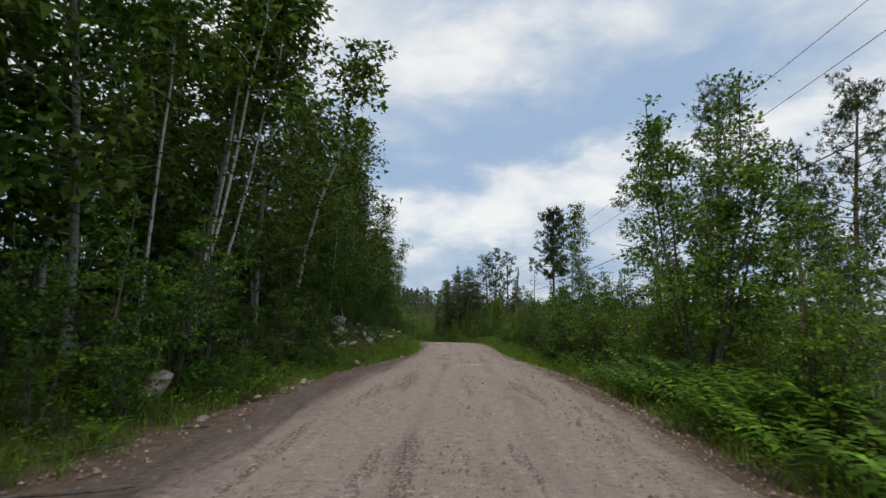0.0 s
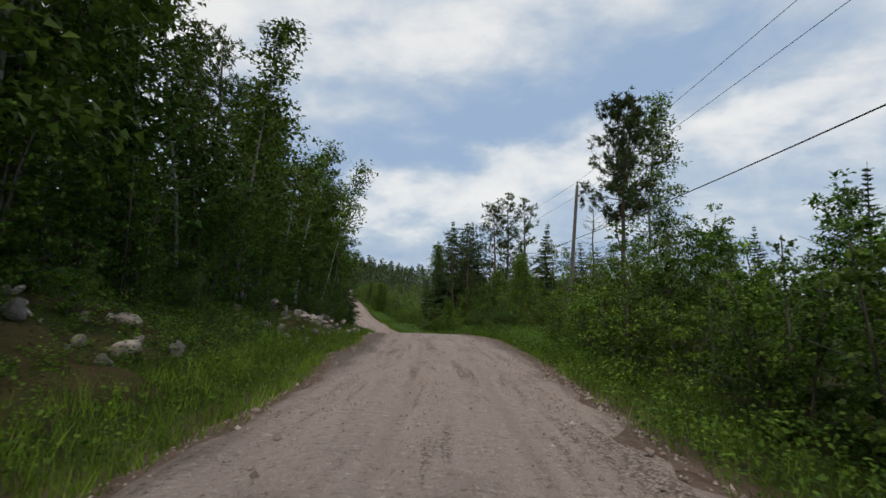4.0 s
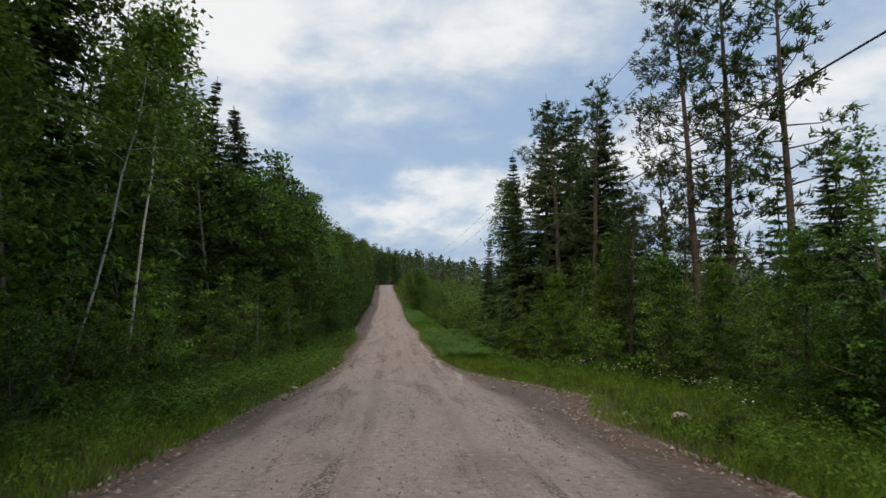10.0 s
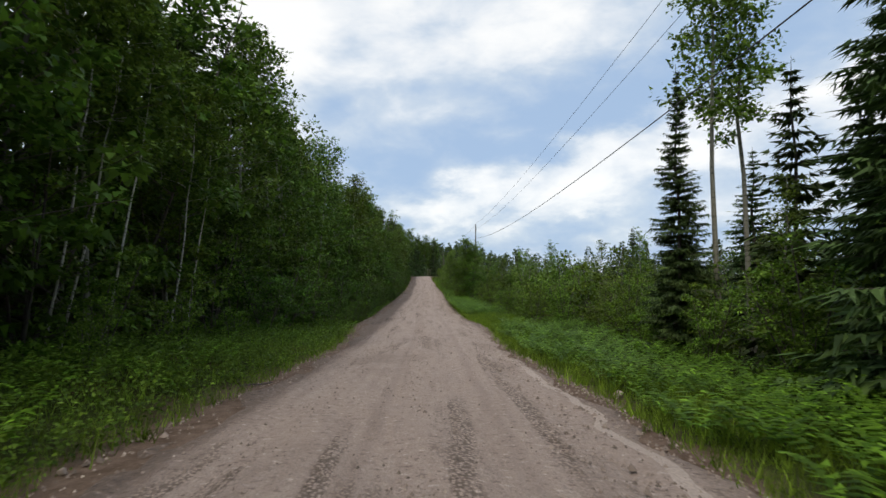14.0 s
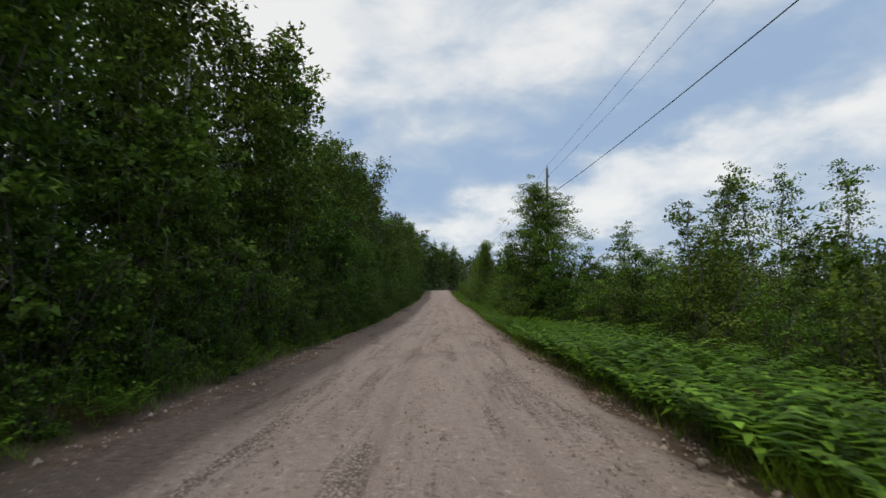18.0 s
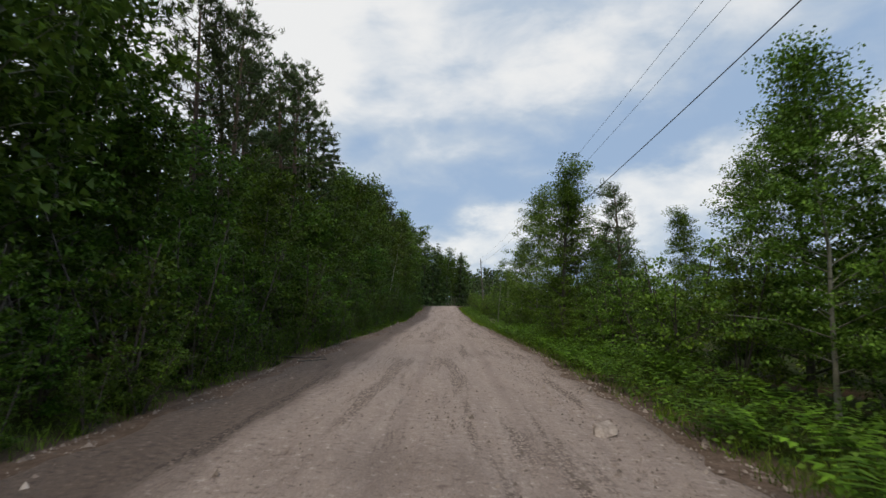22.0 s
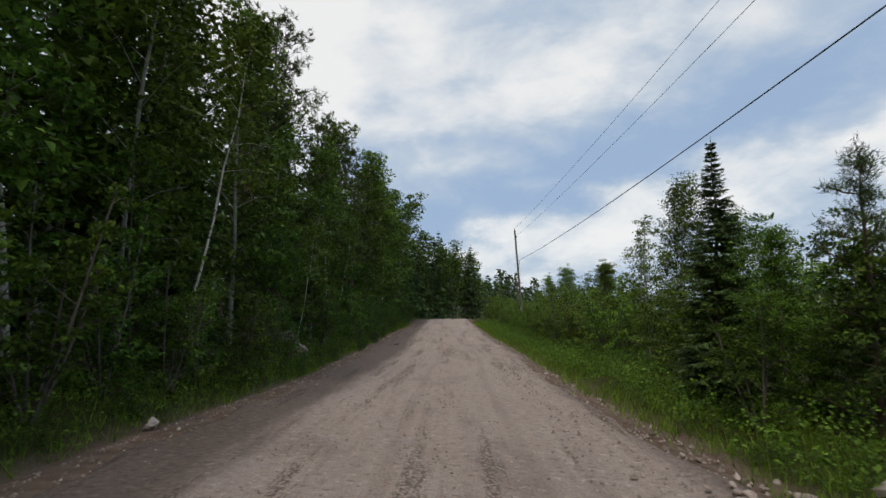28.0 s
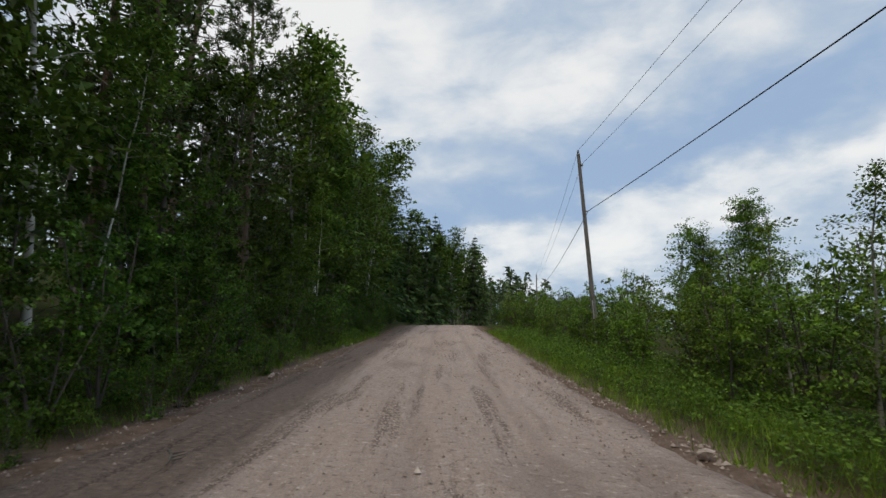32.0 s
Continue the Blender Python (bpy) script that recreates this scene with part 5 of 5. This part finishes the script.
# leaning white birches of the other side
for y, off, h, ln in ((36.2, -7.4, 7.0, (3, -15)), (36.5, -7.5, 6.6, (3, -9)), (32, -7.7, 9, (0, 8)), (97.5, -7.4, 9, (0, 14)), (101, -7.8, 11, (0, 8)), (14.6, -7.2, 13, (0, 10)), (15.2, -7.5, 13, (0, 8)), (15.6, -7.3, 12, (0, 12)), (13, -7.6, 12, (0, 6)),
                      (132.4, -8.1, 9, (0, 12)), (131.6, -8.7, 9, (0, 12)), (130.8, -8.5, 8.5, (0, 9)), (135.6, -8.0, 8, (0, 7)), (136.6, -8.0, 8, (0, 11)), (78.5, -8.0, 8.5, (0, 14)), (86, -7.2, 8.5, (0, 7)), (83.5, -7.6, 7.0, (0, 12)),
                      (271, -7.2, 10, (0, 12)), (281.5, -7.2, 6, (0, 9)), (296.5, -8.6, 8, (0, 10)), (313, -7.0, 8, (0, 2))):
    plant(random.choice(("barebirch0", "barebirch1")), y, off, h, 0, ln)


# ---- power line ----
def pole(y, off, h, lean=(0, 0), drop=2.1):
    x, y, z = spot(y, off)
    root = tagged(new("utility_pole"), "weathered grey wooden utility pole standing in shrubs", "utility pole", "utility poles")
    root.matrix_basis = pose(x, y, z, lean[0], lean[1], -11)
    u = np.linspace(0, 1, 9)
    part("shaft", mesh_of("shaft", *tube(np.c_[0 * u, 0 * u, -0.4 + (h + 0.4) * u], 0.125 - 0.04 * u, 12), POLE_WOOD, smooth=True), root)
    part("cap", mesh_of("cap", *tube([[0, 0, h - 0.01], [0, 0, h + 0.03], [0, 0, h + 0.05]], [0.087, 0.08, 0.002], 12), POLE_WOOD), root)
    for dz, dx in ((0.02, 0.0), (-0.75, 0.14)):
        pin = part("insulator_pin", mesh_of("insulator_pin", *tube([[dx * 0.5, 0, h + dz - 0.1], [dx, 0, h + dz], [dx, 0, h + dz + 0.12]], [0.015, 0.015, 0.015], 6), STEEL), root)
        part("insulator", mesh_of("insulator", *tube([[dx, 0, h + dz + 0.08], [dx, 0, h + dz + 0.12], [dx, 0, h + dz + 0.16], [dx, 0, h + dz + 0.22]], [0.05, 0.06, 0.04, 0.03], 8), CERAMIC, smooth=True), pin)
    part("cable_clamp", mesh_of("cable_clamp", *tube([[0.06, 0, h - drop], [0.2, 0, h - drop], [0.22, 0, h - drop]], [0.03, 0.03, 0.04], 6), STEEL), root)
    part("ground_wire_guard", mesh_of("ground_wire_guard", *tube([[-0.02, -0.14, 0], [-0.02, -0.135, 2.6]], [0.025, 0.025], 5), STEEL), root)
    m = root.matrix_basis
    return [tuple(m @ Vector(p)) for p in ((0.0, 0, h + 0.2), (0.14, 0, h - 0.55), (0.21, 0, h - drop))]


tops = [pole(*a) for a in ((-12, 8.5, 10.0), (67.8, 7.6, 9.2, (0, 3), 3.1), (208.7, 7.9, 12.1, (0, 1), 2.1), (314.3, 7.5, 10.3, (0, -3.7), 3.1), (378, 10, 10))]
for wire, rad, share, label in ((0, 0.008, 0.85, "thin overhead conductor at the pole tops"), (1, 0.008, 0.9, "thin overhead conductor below the pole tops"), (2, 0.018, 1.0, "thick black overhead cable slung between the poles")):
    chunks = []
    for a, b, sag in zip(tops, tops[1:], (0.9, 3.0, 1.5, 0.75)):
        a, b = np.array(a[wire]), np.array(b[wire])
        t = np.linspace(0, 1, 25)[:, None]
        p = a + (b - a) * t
        p[:, 2] -= (4 * sag * share * t * (1 - t))[:, 0]
        chunks.append(tube(p, np.full(25, rad), 5))
    v, f = join(chunks)
    tagged(new("overhead_cable", mesh_of("overhead_cable", v, f, WIRE, smooth=True)), label, "cable", "power line")


# ---- herbs, grass and bracken ----
def verge(n, g, y0, y1, side, d0, d1, power=1.0):
    y = g.uniform(y0, y1, n)
    d = d0 + (d1 - d0) * g.uniform(0, 1, n) ** power
    o = np.where(side < 0, -edge_left(y) - d, edge_right(y) + d)
    x = cx(y) + o / 0.98
    return np.stack([x, y, land(x, y)], -1), d


def build_grass(name, label, patches, seed):
    g = np.random.default_rng(seed)
    chunks = []
    for n, y0, y1, side, d0, d1, h in patches:
        n = int(n * 1.5)
        c, d = verge(n // 6, g, y0, y1, side, d0, d1)
        c = np.repeat(c, 6, 0) + np.c_[g.normal(0, 0.09, (n // 6 * 6, 2)), np.full(n // 6 * 6, -0.02)]
        k = len(c)
        ax = np.c_[g.normal(0, 0.38, (k, 2)), np.ones(k)]
        chunks.append(blades(c, ax, g.normal(0, 1, (k, 3)) * [1, 1, 0.1], h * g.uniform(0.4, 1.15, k), g.uniform(0.009, 0.02, k)))
    v, f = join(chunks)
    tagged(new(name, mesh_of(name, v, f, GRASS)), label, "grass", kind="stuff")


build_grass("grass_verge", "fresh green grass on the road verge below the hillside",
            ((6000, -2, 30, -1, 0.1, 2.0, 0.4), (11000, 24, 62, -1, 0.1, 2.2, 0.42), (2600, 62, 82, -1, 0.1, 1.5, 0.34), (8000, 80, 98, -1, 0.1, 2.4, 0.4), (15000, 96, 150, -1, 0.1, 4.4, 0.45), (7000, 150, 258, -1, 0.45, 1.6, 0.4), (9000, 256, 325, -1, 0.5, 2.4, 0.45)), 41)
build_grass("grass_strip", "fresh green grass on the open strip under the power line",
            ((8000, 0, 60, 1, 0.2, 2.6, 0.45), (2500, 60, 76, 1, 0.1, 3.0, 0.5), (4000, 76, 95, 1, 0.3, 1.6, 0.4), (30000, 93, 130, 1, 0.2, 6.5, 0.3), (13000, 128, 165, 1, 0.1, 3.5, 0.5), (11000, 152, 172, 1, 0.2, 3.2, 0.7), (9000, 170, 262, 1, 0.1, 2.0, 0.4), (17000, 256, 330, 1, 0.1, 3.0, 0.38)), 42)


def build_herbs(name, label, patches, seed):
    g = np.random.default_rng(seed)
    chunks = []
    for n, y0, y1, side, d0, d1, h in patches:
        c, d = verge(n // 13, g, y0, y1, side, d0, d1)
        hh = np.repeat(h * g.uniform(0.5, 1.3, len(c)), 22)
        c = np.repeat(c, 22, 0)
        k = len(c)
        up = g.uniform(0.15, 1, k)
        c = c + np.c_[g.normal(0, 0.13, (k, 2)), up * hh]
        ax = g.normal(0, 1, (k, 3)) * [1, 1, 0.35]
        L = g.uniform(0.045, 0.10, k)
        chunks.append(kites(c, ax, g.normal(0, 0.5, (k, 3)) + [0, 0, 1], L, L * 0.62))
    v, f = join(chunks)
    tagged(new(name, mesh_of(name, v, f, HERB)), label, "plants", kind="stuff")


build_herbs("roadside_herbs", "low leafy herbs and seedlings along the forest edge",
            ((10500, 18, 62, -1, 2.2, 6.0, 0.5), (1500, 62, 80, -1, 2.2, 6.0, 0.4), (7000, -2, 26, -1, 0.3, 2.2, 0.4), (14000, 24, 62, -1, 0.5, 4.4, 0.42), (2200, 62, 80, -1, 0.5, 2.0, 0.3), (7000, 80, 98, -1, 0.5, 4.4, 0.42), (46000, 96, 150, -1, 0.3, 4.8, 0.62), (13000, 150, 262, -1, 0.5, 1.9, 0.8), (13000, 262, 330, -1, 0.6, 3.0, 0.7)), 43)
build_herbs("strip_herbs", "low leafy herbs and raspberry canes on the open strip",
            ((6000, 0, 22, 1, 0.2, 2.6, 0.7), (8000, 30, 62, 1, 0.2, 2.6, 0.7), (42000, 58, 90, 1, 0.25, 4.4, 0.85), (3000, 90, 98, 1, 0.6, 4.0, 0.4), (12000, 95, 130, 1, 3.2, 7.5, 0.6), (13000, 128, 200, 1, 0.6, 4.5, 0.7), (15000, 200, 262, 1, 0.1, 2.4, 0.7), (30000, 260, 330, 1, 0.7, 4.5, 0.6)), 44)


def build_bracken(name, label, patches, seed):
    g = np.random.default_rng(seed)
    chunks = []
    pairs = 9
    for n, y0, y1, side, d0, d1, h in patches:
        c, d = verge(n, g, y0, y1, side, d0, d1)
        for p in c:
            size = h * g.uniform(0.7, 1.25)
            for k in range(6):
                az = k * 1.05 + g.uniform(-0.4, 0.4)
                out = np.array([np.cos(az), np.sin(az), 0])
                t = np.linspace(0.25, 1, pairs)[:, None]
                spine = p + out * size * 0.75 * t + np.array([0, 0, size]) * (1.5 * t - 0.75 * t**2)
                side_v = np.array([-np.sin(az), np.cos(az), 0])
                ln = (0.30 * size * (1.08 - t[:, 0])) + 0.03
                for s in (-1, 1):
                    ax = side_v * s + out * 0.45 + g.normal(0, 0.1, (pairs, 3)) + [0, 0, -0.1]
                    chunks.append(blades(spine, ax, np.tile([0, 0, 1.0], (pairs, 1)), ln, np.full(pairs, 0.095 * size)))
    v, f = join(chunks)
    tagged(new(name, mesh_of(name, v, f, FERN)), label, "ferns", kind="stuff")


build_bracken("bracken_ferns", "bright green bracken ferns crowding the road edge",
              ((80, 3, 16, 1, 0.4, 3.0, 1.0), (270, 123, 152, 1, 0.6, 6.0, 0.85), (340, 163, 201, 1, 0.35, 3.1, 1.05), (200, 204, 246, 1, 0.3, 2.2, 0.75), (80, 60, 88, 1, 1.0, 3.6, 0.7)), 45)
build_bracken("forest_ferns", "green ferns growing at the foot of the forest", ((110, 96, 150, -1, 1.0, 4.5, 0.7), (60, 150, 200, -1, 0.3, 1.8, 0.6), (50, -2, 25, -1, 0.4, 2.2, 0.6)), 46)


def build_flowers():
    g = np.random.default_rng(47)
    c, _ = verge(60, g, 98, 122, 1, 3.5, 6.5)
    c = np.repeat(c, 5, 0)
    k = len(c)
    c = c + np.c_[g.normal(0, 0.10, (k, 2)), g.uniform(0.35, 0.6, k)]
    v, f = kites(c, g.normal(0, 1, (k, 3)) * [1, 1, 0.2], np.tile([0, 0, 1.0], (k, 1)), 0.06, 0.06)
    tagged(new("white_flowers", mesh_of("white_flowers", v, f, FLOWER)), "small white wild flowers in the grass clearing", "flowers", kind="stuff")


build_flowers()


# ---- fallen wood at the roadside ----
def fallen_branch(y, off, length, turn, seed):
    g = np.random.default_rng(seed)
    x, y, z = spot(y, off)
    on_road = -edge_left(y) < off < edge_right(y)
    t = np.linspace(0, 1, 6)
    p = np.c_[length * (t - 0.5), np.cumsum(g.normal(0, 0.05 * length, 6)), 0.03 + 0.03 * g.uniform(0, 1, 6)]
    chunks = [tube(p, 0.022 * (1 - 0.7 * t) + 0.004, 5)]
    for k in (2, 3, 4):
        d = np.array([0.5, g.choice((-1, 1)) * g.uniform(0.4, 0.9), 0.15]) * length * 0.3
        chunks.append(tube([p[k], p[k] + d * 0.5, p[k] + d], [0.01, 0.008, 0.004], 4))
    ob = new("fallen_branch", mesh_of("fallen_branch", *join(chunks), BARK))
    ob.matrix_basis = pose(x, y, z + (0.08 if on_road else 0.02), 0, 0, turn)
    tagged(ob, "dry fallen branch lying on the road margin", "branch", "fallen branches")


for i, (y, off, ln, a) in enumerate(((5.2, -3.7, 1.4, 30), (7, -4.6, 1.0, 60), (69, -5.2, 1.8, 80), (184.5, -4.4, 1.2, 20), (226, -4.7, 1.4, 10), (225, -4.2, 0.9, 50), (292, -3.6, 0.8, -40), (60.5, 4.0, 1.1, -20), (131, -3.6, 0.7, 25))):
    fallen_branch(y, off, ln, a, 60 + i)


def pale_board(y, off, length, turn):
    """A short weathered board, split at one end, lying flat on the road."""
    g = np.random.default_rng(5)
    n = 9
    t = np.linspace(-0.5, 0.5, n)
    half = 0.055 + g.uniform(-0.014, 0.014, n)
    half[0], half[-1] = 0.02, 0.03
    bow = g.normal(0, 0.008, n)
    rows = [np.c_[t * length, bow + sgn * half, np.full(n, z)] for sgn in (-1, 1) for z in (0.0, 0.028)]
    v = np.concatenate(rows)
    i = np.arange(n - 1)[:, None]
    quads = [(0, n), (n, 3 * n), (3 * n, 2 * n), (2 * n, 0)]
    f = np.concatenate([np.concatenate([i + a, i + 1 + a, i + 1 + b, i + b], 1) for a, b in quads])
    caps = np.array([[0, 2 * n, 3 * n, n], [n - 1, 2 * n - 1, 4 * n - 1, 3 * n - 1]])
    ob = new("broken_board", mesh_of("broken_board", v, np.concatenate([f, caps]), PALE_WOOD))
    x = float(cx(y)) + off / 0.98
    ob.matrix_basis = pose(x, y, float(gz(y)) + 0.028, 0, 0, turn)
    tagged(ob, "short pale weathered board lying flat on the gravel road", "board")


pale_board(23.0, 0.33, 0.62, 4)
plant("snag0", 276.5, -6.6, 2.6, 40, (10, 18), label="dead grey shrub with bare twigs at the forest edge")
plant("snag0", 274.0, -6.4, 2.0, 200, (0, 25), label="dead grey shrub with bare twigs at the forest edge")
